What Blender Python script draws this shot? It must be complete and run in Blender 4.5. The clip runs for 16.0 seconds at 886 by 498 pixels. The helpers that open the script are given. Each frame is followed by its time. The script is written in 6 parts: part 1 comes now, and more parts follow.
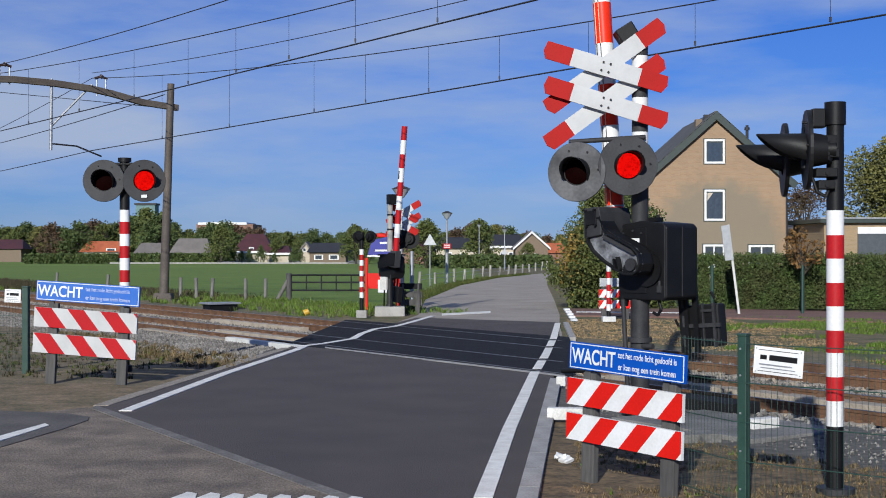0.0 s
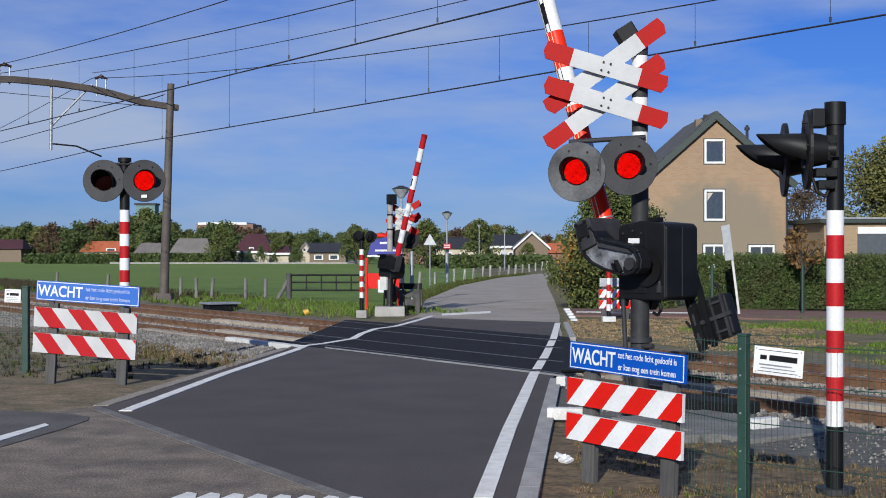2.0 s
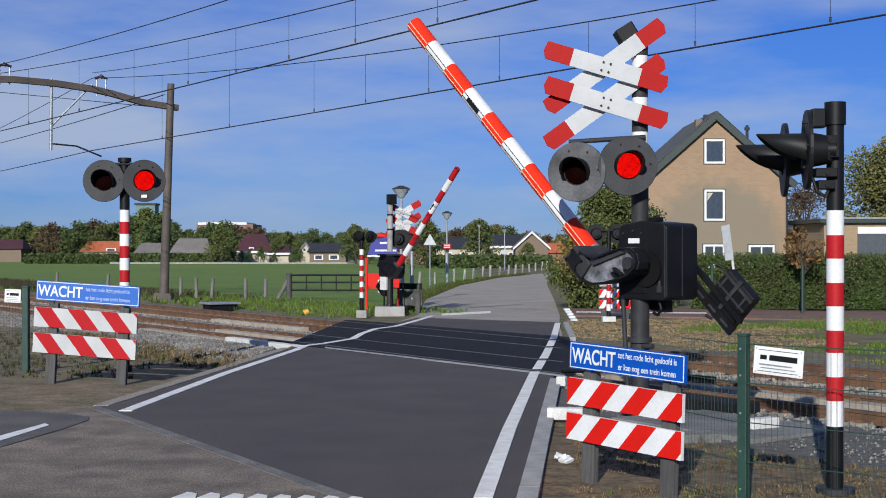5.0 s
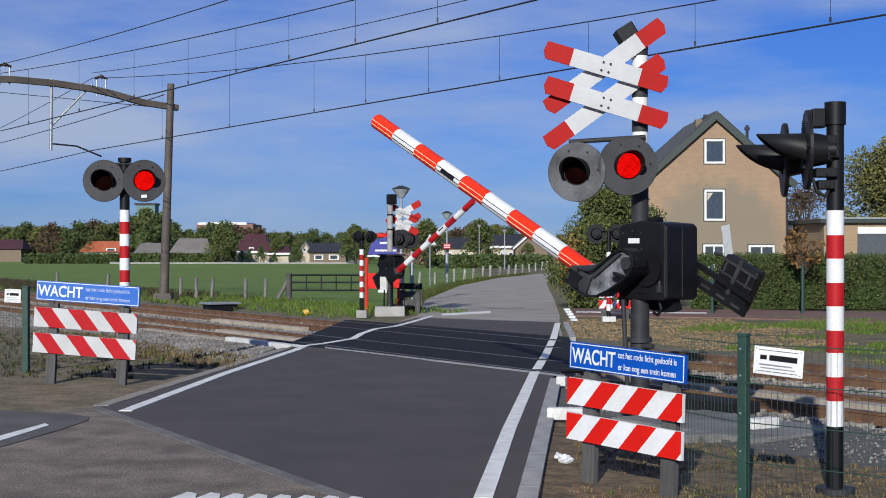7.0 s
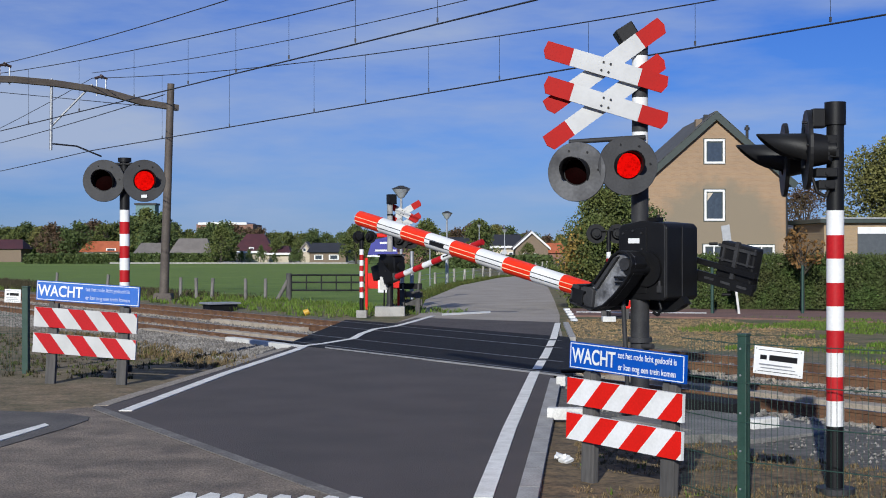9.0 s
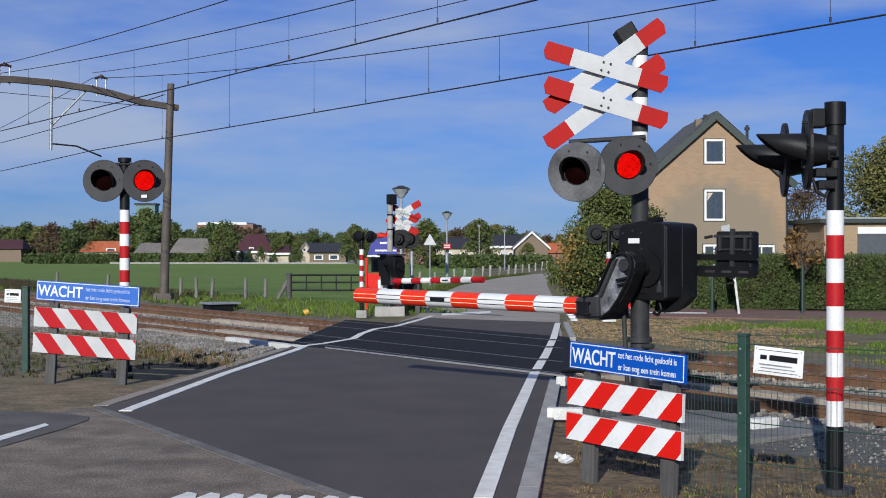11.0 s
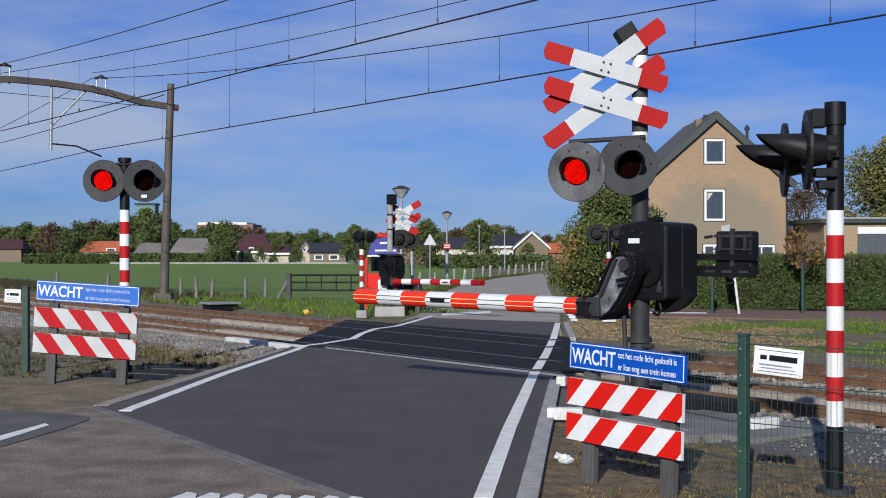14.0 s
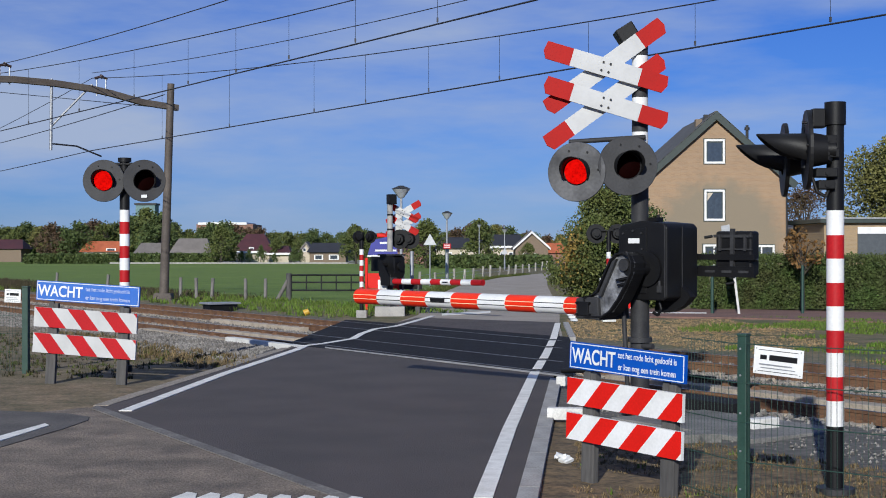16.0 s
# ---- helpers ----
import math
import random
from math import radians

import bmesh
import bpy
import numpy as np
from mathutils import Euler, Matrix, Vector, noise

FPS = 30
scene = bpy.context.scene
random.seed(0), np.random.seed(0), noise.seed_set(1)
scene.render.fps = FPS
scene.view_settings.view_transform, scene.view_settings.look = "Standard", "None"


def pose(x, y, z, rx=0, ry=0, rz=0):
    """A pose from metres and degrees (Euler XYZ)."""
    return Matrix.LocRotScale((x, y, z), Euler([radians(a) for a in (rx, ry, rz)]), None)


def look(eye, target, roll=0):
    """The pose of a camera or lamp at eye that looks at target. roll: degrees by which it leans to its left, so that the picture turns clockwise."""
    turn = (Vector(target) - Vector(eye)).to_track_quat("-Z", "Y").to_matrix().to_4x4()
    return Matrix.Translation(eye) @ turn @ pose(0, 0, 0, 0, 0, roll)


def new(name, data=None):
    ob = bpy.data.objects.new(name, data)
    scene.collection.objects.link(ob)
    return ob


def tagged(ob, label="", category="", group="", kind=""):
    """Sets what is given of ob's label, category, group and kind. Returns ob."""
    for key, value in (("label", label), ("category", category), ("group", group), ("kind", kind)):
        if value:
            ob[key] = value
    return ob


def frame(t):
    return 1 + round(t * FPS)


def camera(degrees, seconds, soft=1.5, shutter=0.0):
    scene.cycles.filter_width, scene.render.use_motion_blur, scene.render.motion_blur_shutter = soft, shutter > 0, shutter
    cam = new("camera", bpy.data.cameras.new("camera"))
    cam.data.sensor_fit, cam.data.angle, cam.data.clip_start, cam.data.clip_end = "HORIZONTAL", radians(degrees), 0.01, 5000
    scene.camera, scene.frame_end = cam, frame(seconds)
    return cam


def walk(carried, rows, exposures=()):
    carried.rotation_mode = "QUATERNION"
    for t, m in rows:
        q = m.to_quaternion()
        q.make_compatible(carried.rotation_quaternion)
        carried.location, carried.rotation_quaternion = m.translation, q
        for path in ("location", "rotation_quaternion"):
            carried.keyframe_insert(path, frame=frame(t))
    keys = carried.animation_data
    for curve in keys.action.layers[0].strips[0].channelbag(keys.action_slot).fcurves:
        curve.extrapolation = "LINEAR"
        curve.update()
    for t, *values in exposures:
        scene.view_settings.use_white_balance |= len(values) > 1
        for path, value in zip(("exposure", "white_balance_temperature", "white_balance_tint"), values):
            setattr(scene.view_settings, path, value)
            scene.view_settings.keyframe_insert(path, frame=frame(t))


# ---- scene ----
FOV = 34.8
cam = camera(FOV, 16.0, soft=1.0)
EYE = pose(0, 0, 2.0, 90, 0, 0)
walk(cam, [(0, EYE), (16, EYE)], exposures=((0, -0.30, 5780, 10), (16, -0.33, 5780, 10)))

# ---- light ----
SUN_TURN, SUN_UP = radians(13), radians(22)   # light travels this far right of straight ahead
world = bpy.data.worlds.new("sky")
scene.world = world
world.use_nodes = True
wn, wl = world.node_tree.nodes, world.node_tree.links
sky = wn.new("ShaderNodeTexSky")
sky.sky_type, sky.sun_disc = "NISHITA", False
sky.sun_elevation, sky.sun_rotation = SUN_UP, SUN_TURN + math.pi
sky.air_density, sky.dust_density, sky.ozone_density = 1.0, 0.0, 5.0
wc = wn.new("ShaderNodeTexCoord")
wm = wn.new("ShaderNodeMapping")
wm.inputs["Scale"].default_value = (1.5, 1.5, 7.0)
wm.inputs["Location"].default_value = (0.75, 0.2, 0.0)
wm.inputs["Rotation"].default_value = (0.0, 0.35, 0.4)
wl.new(wc.outputs["Generated"], wm.inputs["Vector"])
wz = wn.new("ShaderNodeTexNoise")
wz.inputs["Scale"].default_value, wz.inputs["Detail"].default_value, wz.inputs["Roughness"].default_value = 2.2, 7.0, 0.55
wl.new(wm.outputs["Vector"], wz.inputs["Vector"])
wr = wn.new("ShaderNodeMapRange")
wr.inputs["From Min"].default_value, wr.inputs["From Max"].default_value, wr.inputs["To Max"].default_value = 0.78, 1.11, 0.95
wd = wn.new("ShaderNodeVectorMath")   # the thin cloud stands over the fields and towards the west
wd.operation = "DOT_PRODUCT"
wd.inputs[1].default_value = (-0.24, 0.36, 0.46)
wl.new(wc.outputs["Generated"], wd.inputs[0])
wa = wn.new("ShaderNodeMath")
wa.operation = "ADD"
wl.new(wd.outputs["Value"], wa.inputs[0])
wl.new(wz.outputs["Fac"], wa.inputs[1])
wl.new(wa.outputs["Value"], wr.inputs["Value"])
wx = wn.new("ShaderNodeMix")
wx.data_type = "RGBA"
wl.new(wr.outputs["Result"], wx.inputs["Factor"])
wt = wn.new("ShaderNodeMix")
wt.data_type, wt.blend_type = "RGBA", "MULTIPLY"
wt.inputs["Factor"].default_value = 1.0
wt.inputs["B"].default_value = (0.62, 0.87, 1.60, 1)
wl.new(sky.outputs["Color"], wt.inputs["A"])
wl.new(wt.outputs["Result"], wx.inputs["A"])
wx.inputs["B"].default_value = (8.6, 9.7, 12.0, 1)
bg = wn["Background"]
bg.inputs["Strength"].default_value = 0.058
wl.new(wx.outputs["Result"], bg.inputs["Color"])
sun = new("sun", bpy.data.lights.new("sun", "SUN"))
sun.data.energy, sun.data.angle, sun.data.color = 5.8, radians(0.55), (1.0, 0.925, 0.77)
sun.matrix_world = look((0, 0, 30), (math.sin(SUN_TURN), math.cos(SUN_TURN), 30 - math.tan(SUN_UP)))


# ---- materials ----
def mat(name, a, b=None, rough=0.6, metal=0.0, scale=6.0, grain=60.0, bump=0.2, speck=0.15, glow=0.0, spec=0.5, rand=0.0, island=False, stretch=(1, 1, 1)):
    """Two-scale colour variation from a to b, fine grain, and relief."""
    m = bpy.data.materials.new(name)
    m.use_nodes = True
    n, k = m.node_tree.nodes, m.node_tree.links
    p = n["Principled BSDF"]
    b = b or tuple(c * 0.8 for c in a)
    tc, mp = n.new("ShaderNodeTexCoord"), n.new("ShaderNodeMapping")
    mp.inputs["Scale"].default_value = stretch
    k.new(tc.outputs["Object"], mp.inputs["Vector"])
    big, fine = n.new("ShaderNodeTexNoise"), n.new("ShaderNodeTexNoise")
    for t, s, d in ((big, scale, 5), (fine, grain, 4)):
        t.inputs["Scale"].default_value, t.inputs["Detail"].default_value = s, d
        k.new(mp.outputs["Vector"], t.inputs["Vector"])
    ramp = n.new("ShaderNodeMapRange")
    ramp.inputs["From Min"].default_value, ramp.inputs["From Max"].default_value = 0.35, 0.65
    k.new(big.outputs["Fac"], ramp.inputs["Value"])
    mix = n.new("ShaderNodeMix")
    mix.data_type = "RGBA"
    k.new(ramp.outputs["Result"], mix.inputs["Factor"])
    mix.inputs["A"].default_value, mix.inputs["B"].default_value = (*a, 1), (*b, 1)
    hsv = n.new("ShaderNodeHueSaturation")
    k.new(mix.outputs["Result"], hsv.inputs["Color"])
    val = n.new("ShaderNodeMapRange")
    val.inputs["From Min"].default_value, val.inputs["From Max"].default_value = 0.3, 0.7
    val.inputs["To Min"].default_value, val.inputs["To Max"].default_value = 1 - speck, 1 + speck
    k.new(fine.outputs["Fac"], val.inputs["Value"])
    last = val.outputs["Result"]
    if rand:
        src = n.new("ShaderNodeNewGeometry").outputs["Random Per Island"] if island else n.new("ShaderNodeObjectInfo").outputs["Random"]
        rr, mu = n.new("ShaderNodeMapRange"), n.new("ShaderNodeMath")
        rr.inputs["To Min"].default_value, rr.inputs["To Max"].default_value = 1 - rand, 1 + rand
        mu.operation = "MULTIPLY"
        k.new(src, rr.inputs["Value"])
        k.new(rr.outputs["Result"], mu.inputs[0])
        k.new(last, mu.inputs[1])
        last = mu.outputs[0]
    k.new(last, hsv.inputs["Value"])
    k.new(hsv.outputs["Color"], p.inputs["Base Color"])
    p.inputs["Roughness"].default_value, p.inputs["Metallic"].default_value = rough, metal
    p.inputs["Specular IOR Level"].default_value = spec
    if bump:
        bp = n.new("ShaderNodeBump")
        bp.inputs["Strength"].default_value, bp.inputs["Distance"].default_value = bump, 0.02
        k.new(fine.outputs["Fac"], bp.inputs["Height"])
        k.new(bp.outputs["Normal"], p.inputs["Normal"])
    if glow:
        p.inputs["Base Color"].default_value = (0.02, 0, 0, 1)
        m.node_tree.links.remove(p.inputs["Base Color"].links[0])
        k.new(hsv.outputs["Color"], p.inputs["Emission Color"])
        p.inputs["Emission Strength"].default_value = glow
    return m


ASPHALT = mat("asphalt", (0.082, 0.066, 0.060), (0.060, 0.050, 0.045), 0.85, grain=60, speck=0.6, bump=0.5, scale=0.9)
OLD_ASPHALT = mat("old_asphalt", (0.245, 0.196, 0.145), (0.125, 0.10, 0.077), 0.95, grain=45, speck=0.5, bump=0.6, scale=1.7)
CROSSING = mat("crossing_asphalt", (0.015, 0.0145, 0.017), (0.010, 0.0098, 0.0115), 0.85, spec=0.2, grain=70, speck=0.3, bump=0.3, scale=1.2)
WHITE_LINE = mat("road_paint", (0.86, 0.84, 0.78), (0.70, 0.68, 0.62), 0.8, grain=70, speck=0.12, bump=0.25, scale=5)
CONCRETE = mat("concrete", (0.40, 0.385, 0.36), (0.28, 0.27, 0.25), 0.9, grain=45, speck=0.2, bump=0.3, scale=2.5)
PALE_CONCRETE = mat("pale_concrete", (0.72, 0.71, 0.67), (0.58, 0.57, 0.53), 0.9, grain=45, speck=0.12, bump=0.2, scale=4)
SLEEPER = mat("sleeper_concrete", (0.43, 0.37, 0.29), (0.32, 0.265, 0.205), 0.9, grain=30, speck=0.2, bump=0.3, scale=3, rand=0.15)
STONE = mat("ballast_stone", (0.235, 0.22, 0.197), (0.15, 0.135, 0.118), 0.95, grain=20, speck=0.2, bump=0.2, scale=1.2, rand=0.45, island=True)
RUST = mat("rusty_steel", (0.20, 0.108, 0.055), (0.115, 0.060, 0.034), 0.75, 0.2, grain=40, speck=0.3, bump=0.3, scale=3)
RAILTOP = mat("worn_rail", (0.33, 0.29, 0.27), (0.24, 0.18, 0.15), 0.35, 0.9, grain=60, speck=0.15, bump=0.05, scale=4)
BLACK = mat("black_paint", (0.006, 0.006, 0.007), (0.010, 0.010, 0.0105), 0.5, spec=0.25, grain=80, speck=0.25, bump=0.08, scale=3)
DARK_GREY = mat("dark_grey_paint", (0.026, 0.026, 0.028), (0.040, 0.040, 0.042), 0.6, spec=0.3, grain=60, speck=0.2, bump=0.1, scale=4)
PLATE_GREY = mat("weathered_plate", (0.040, 0.040, 0.042), (0.054, 0.054, 0.056), 0.65, grain=40, speck=0.12, bump=0.03, scale=4, spec=0.3)
PLATE_WORN = mat("scratched_plate", (0.045, 0.045, 0.047), (0.13, 0.13, 0.134), 0.65, grain=25, speck=0.15, bump=0.03, scale=2.4, spec=0.3)
CAST_GREY = mat("worn_casting", (0.075, 0.076, 0.08), (0.26, 0.265, 0.28), 0.55, 0.2, grain=30, speck=0.3, bump=0.3, scale=5.5)
RED = mat("red_paint", (0.66, 0.010, 0.004), (0.58, 0.010, 0.004), 0.5, spec=0.2, grain=50, speck=0.08, bump=0.04, scale=3)
DULL_RED = mat("dull_red_paint", (0.44, 0.012, 0.016), (0.38, 0.012, 0.015), 0.5, spec=0.2, grain=50, speck=0.1, bump=0.04, scale=3)
BOOM_RED = mat("boom_red", (0.80, 0.032, 0.005), (0.72, 0.028, 0.005), 0.4, spec=0.25, grain=50, speck=0.06, bump=0.03, scale=3)
CROSS_WHITE = mat("weathered_white_paint", (0.54, 0.54, 0.53), (0.47, 0.47, 0.46), 0.5, grain=40, speck=0.02, bump=0.02, scale=3)
CROSS_RED = mat("faded_red_paint", (0.40, 0.008, 0.005), (0.36, 0.008, 0.005), 0.5, spec=0.15, grain=50, speck=0.04, bump=0.04, scale=3)
WHITE = mat("white_paint", (0.80, 0.80, 0.79), (0.70, 0.70, 0.68), 0.45, grain=40, speck=0.05, bump=0.03, scale=3)
CREAM = mat("cream_highlight", (0.85, 0.72, 0.45), None, 0.5)
FADED_BLUE = mat("faded_blue", (0.045, 0.14, 0.50), (0.06, 0.16, 0.50), 0.5, grain=40, speck=0.08, bump=0.02, scale=3, spec=0.2)
FADED_WHITE = mat("faded_white", (0.50, 0.55, 0.68), (0.40, 0.46, 0.62), 0.6, bump=0)
BLUE = mat("sign_blue", (0.008, 0.085, 0.45), (0.008, 0.075, 0.40), 0.45, spec=0.2, grain=40, speck=0.05, bump=0.02, scale=3)
DARK_LENS = mat("dark_red_lens", (0.004, 0.0004, 0.0004), (0.006, 0.0006, 0.0006), 0.7, grain=90, speck=0.3, bump=0.1, spec=0.02)
GLOW = mat("lit_red_lamp", (1.0, 0.003, 0.0), (0.72, 0.002, 0.0), 0.4, grain=34, speck=0.30, scale=14, bump=0, glow=1.15, spec=0.0)
FENCE_GREEN = mat("fence_green", (0.018, 0.050, 0.036), (0.026, 0.062, 0.045), 0.5, grain=50, speck=0.15, bump=0.08)
GREY_WOOD = mat("grey_wood", (0.20, 0.19, 0.175), (0.13, 0.12, 0.11), 0.9, grain=30, speck=0.25, bump=0.3, scale=6, stretch=(1, 1, 0.15))
PALE_WOOD = mat("bleached_wood", (0.42, 0.40, 0.35), (0.28, 0.26, 0.23), 0.9, grain=30, speck=0.25, bump=0.3, scale=6, stretch=(1, 1, 0.15), rand=0.3)
DARK_WOOD = mat("dark_wood", (0.062, 0.060, 0.058), (0.09, 0.085, 0.08), 0.85, grain=30, speck=0.25, bump=0.3, scale=6, stretch=(1, 1, 0.15))
GALVANISED = mat("galvanised_steel", (0.42, 0.43, 0.44), (0.34, 0.35, 0.36), 0.5, 0.6, grain=40, speck=0.12, bump=0.05)
MAST = mat("mast_steel", (0.125, 0.105, 0.088), (0.085, 0.07, 0.06), 0.75, 0.2, grain=20, speck=0.25, bump=0.15, scale=1.5)
WIRE = mat("wire", (0.03, 0.032, 0.04), None, 0.6, 0.3, bump=0)


# ---- mesh building ----
class Shape:
    """Collects solids into one mesh; each face carries a material slot."""

    def __init__(self):
        self.v, self.f, self.m, self.s = [], [], [], []

    def add(self, verts, faces, slot=0, smooth=False, at=None):
        k = len(self.v)
        self.v += [tuple(at @ Vector(p)) if at else tuple(p) for p in verts]
        self.f += [tuple(i + k for i in f) for f in faces]
        self.m += [slot] * len(faces)
        self.s += [smooth] * len(faces)
        return self

    def box(self, c, s, slot=0, at=None, top=1.0):
        x, y, z = c
        a, b, d = s[0] / 2, s[1] / 2, s[2] / 2
        v = [(x + i * a * w, y + j * b * w, z + k * d) for k, w in ((-1, 1.0), (1, top)) for i, j in ((-1, -1), (1, -1), (1, 1), (-1, 1))]
        return self.add(v, [(3, 2, 1, 0), (4, 5, 6, 7), (0, 1, 5, 4), (1, 2, 6, 5), (2, 3, 7, 6), (3, 0, 4, 7)], slot, False, at)

    def rod(self, p, q, r, r2=None, n=12, slot=0, at=None, caps=True):
        p, q = Vector(p), Vector(q)
        r2 = r if r2 is None else r2
        m = (q - p).to_track_quat("Z", "Y").to_matrix()
        v = [c + m @ Vector((math.cos(t) * w, math.sin(t) * w, 0)) for c, w in ((p, r), (q, r2)) for t in [2 * math.pi * i / n for i in range(n)]]
        self.add(v, [(i, (i + 1) % n, n + (i + 1) % n, n + i) for i in range(n)], slot, n > 6, at)
        if caps:
            self.add(v, [tuple(range(n - 1, -1, -1)), tuple(range(n, 2 * n))], slot, False, at)
        return self

    def tube(self, pts, r, n=8, slot=0, at=None):
        for a, b in zip(pts, pts[1:]):
            self.rod(a, b, r, n=n, slot=slot, at=at)
        return self

    def prism(self, outline, a, b, axis="y", slot=0, at=None):
        """An outline of (u, w) pairs, extruded from a to b: axis y gives (u, y, w), z gives (u, w, z), x gives (x, u, w)."""
        put = {"y": lambda u, w, d: (u, d, w), "z": lambda u, w, d: (u, w, d), "x": lambda u, w, d: (d, u, w)}[axis]
        n = len(outline)
        v = [put(u, w, a) for u, w in outline] + [put(u, w, b) for u, w in outline]
        return self.add(v, [tuple(range(n)), tuple(range(2 * n - 1, n - 1, -1))] + [(i + n, (i + 1) % n + n, (i + 1) % n, i) for i in range(n)], slot, False, at)

    def mesh(self, name, mats):
        me = bpy.data.meshes.new(name)
        me.from_pydata(self.v, [], self.f)
        for m in mats if isinstance(mats, (list, tuple)) else [mats]:
            me.materials.append(m)
        me.polygons.foreach_set("material_index", self.m)
        me.polygons.foreach_set("use_smooth", self.s)
        me.update()
        bm = bmesh.new()
        bm.from_mesh(me)
        bmesh.ops.recalc_face_normals(bm, faces=bm.faces)
        bm.to_mesh(me)
        bm.free()
        return me


def part(name, shape, mats, parent=None, label="", at=None, bevel=0.0):
    me = shape.mesh(name, mats) if isinstance(shape, Shape) else shape
    ob = new(name, me)
    ob.parent = parent
    if at is not None:
        ob.matrix_basis = at
    if bevel:
        mod = ob.modifiers.new("bevel", "BEVEL")
        mod.width, mod.segments, mod.limit_method = bevel, 2, "ANGLE"
    return tagged(ob, label)


def thing(name, at, label, category, group="", kind=""):
    ob = new(name)
    ob.empty_display_size = 0.2
    ob.matrix_basis = at
    return tagged(ob, label, category, group, kind)


def wall(name, shape, mats, label, category):
    return tagged(part(name, shape, mats), label, category, kind="structure")


# the railway runs along U, seen square across along N
U, N = Vector((-0.545, 0.838, 0)), Vector((0.838, 0.545, 0))


def rail_frame(s, p, z=0.0):
    return U * s + N * p + Vector((0, 0, z))


RAIL_TURN = math.degrees(math.atan2(0.838, -0.545))


# ---- ground, road, railway ----
NEAR_RAILS, FAR_RAILS = (13.95, 15.4), (17.5, 18.95)


def ground_material():
    m = mat("ground", (0.3, 0.25, 0.18), rough=1.0, bump=0.6, grain=18, speck=0.35, scale=0.8)
    n, k = m.node_tree.nodes, m.node_tree.links
    geo = n.new("ShaderNodeNewGeometry")

    def across(vec, lo, hi, wob):
        dot = n.new("ShaderNodeVectorMath")
        dot.operation = "DOT_PRODUCT"
        dot.inputs[1].default_value = vec
        k.new(geo.outputs["Position"], dot.inputs[0])
        no = n.new("ShaderNodeTexNoise")
        no.inputs["Scale"].default_value, no.inputs["Detail"].default_value = 0.9, 6
        k.new(geo.outputs["Position"], no.inputs["Vector"])
        ma = n.new("ShaderNodeMath")
        ma.operation = "MULTIPLY_ADD"
        ma.inputs[1].default_value = wob
        k.new(no.outputs["Fac"], ma.inputs[0])
        k.new(dot.outputs["Value"], ma.inputs[2])
        r = n.new("ShaderNodeMapRange")
        r.inputs["From Min"].default_value, r.inputs["From Max"].default_value = lo + wob / 2, hi + wob / 2
        k.new(ma.outputs["Value"], r.inputs["Value"])
        return r.outputs["Result"]

    def blend(fac, a, b):
        x = n.new("ShaderNodeMix")
        x.data_type = "RGBA"
        k.new(fac, x.inputs["Factor"])
        for s, c in (("A", a), ("B", b)):
            if isinstance(c, tuple):
                x.inputs[s].default_value = (*c, 1)
            else:
                k.new(c, x.inputs[s])
        return x.outputs["Result"]

    def patches(scale, a, b):
        no = n.new("ShaderNodeTexNoise")
        no.inputs["Scale"].default_value, no.inputs["Detail"].default_value, no.inputs["Roughness"].default_value = scale, 7, 0.65
        k.new(geo.outputs["Position"], no.inputs["Vector"])
        r = n.new("ShaderNodeMapRange")
        r.inputs["From Min"].default_value, r.inputs["From Max"].default_value = 0.38, 0.62
        k.new(no.outputs["Fac"], r.inputs["Value"])
        return blend(r.outputs["Result"], a, b)

    sand = patches(1.6, (0.225, 0.168, 0.098), (0.10, 0.083, 0.038))
    straw = patches(5.0, (0.20, 0.135, 0.066), (0.075, 0.055, 0.03))
    gravel = patches(9.0, (0.145, 0.136, 0.122), (0.065, 0.06, 0.052))
    verge = patches(1.2, (0.07, 0.085, 0.025), (0.19, 0.14, 0.075))
    field = blend(across((0.0, 1.0, 0.0), 60.0, 200.0, 6.0), patches(0.35, (0.085, 0.150, 0.008), (0.135, 0.205, 0.018)), patches(0.05, (0.105, 0.170, 0.010), (0.150, 0.215, 0.022)))
    near = blend(across((1.0, 0.0, 0.0), -0.5, 0.5, 0.2), sand, straw)
    c = blend(across((0.95, 0.545, 0), 10.5, 10.95, 0.5), near, gravel)
    c = blend(across((0.838, 0.545, 0), 19.9, 20.6, 0.8), c, verge)
    far = blend(across((1.0, 0.0, 0.0), 2.5, 3.5, 0.6), field, verge)
    c = blend(across((0.838, 0.545, 0), 23.5, 27, 3.0), c, far)
    hsv = next(x for x in n if x.bl_idname == "ShaderNodeHueSaturation")
    k.new(c, hsv.inputs["Color"])
    return m


def steps(*spans):
    out = []
    for a, b, d in spans:
        out += list(np.arange(a, b, d))
    return out + [spans[-1][1]]


def ground_height(s, p):
    """A shallow trough holds the ballast; the rest lies a little below the road."""
    t = min(max((p - 12.9) / 0.4, 0), 1) * min(max((20.4 - p) / 0.6, 0), 1)
    rough_ = 0.03 * noise.noise((s * 0.5, p * 0.5, 0)) + 0.012 * noise.noise((s * 2, p * 2, 5))
    return -0.045 - 0.16 * t + (rough_ if abs(s) < 120 and p < 40 else 0) * (1 - t)


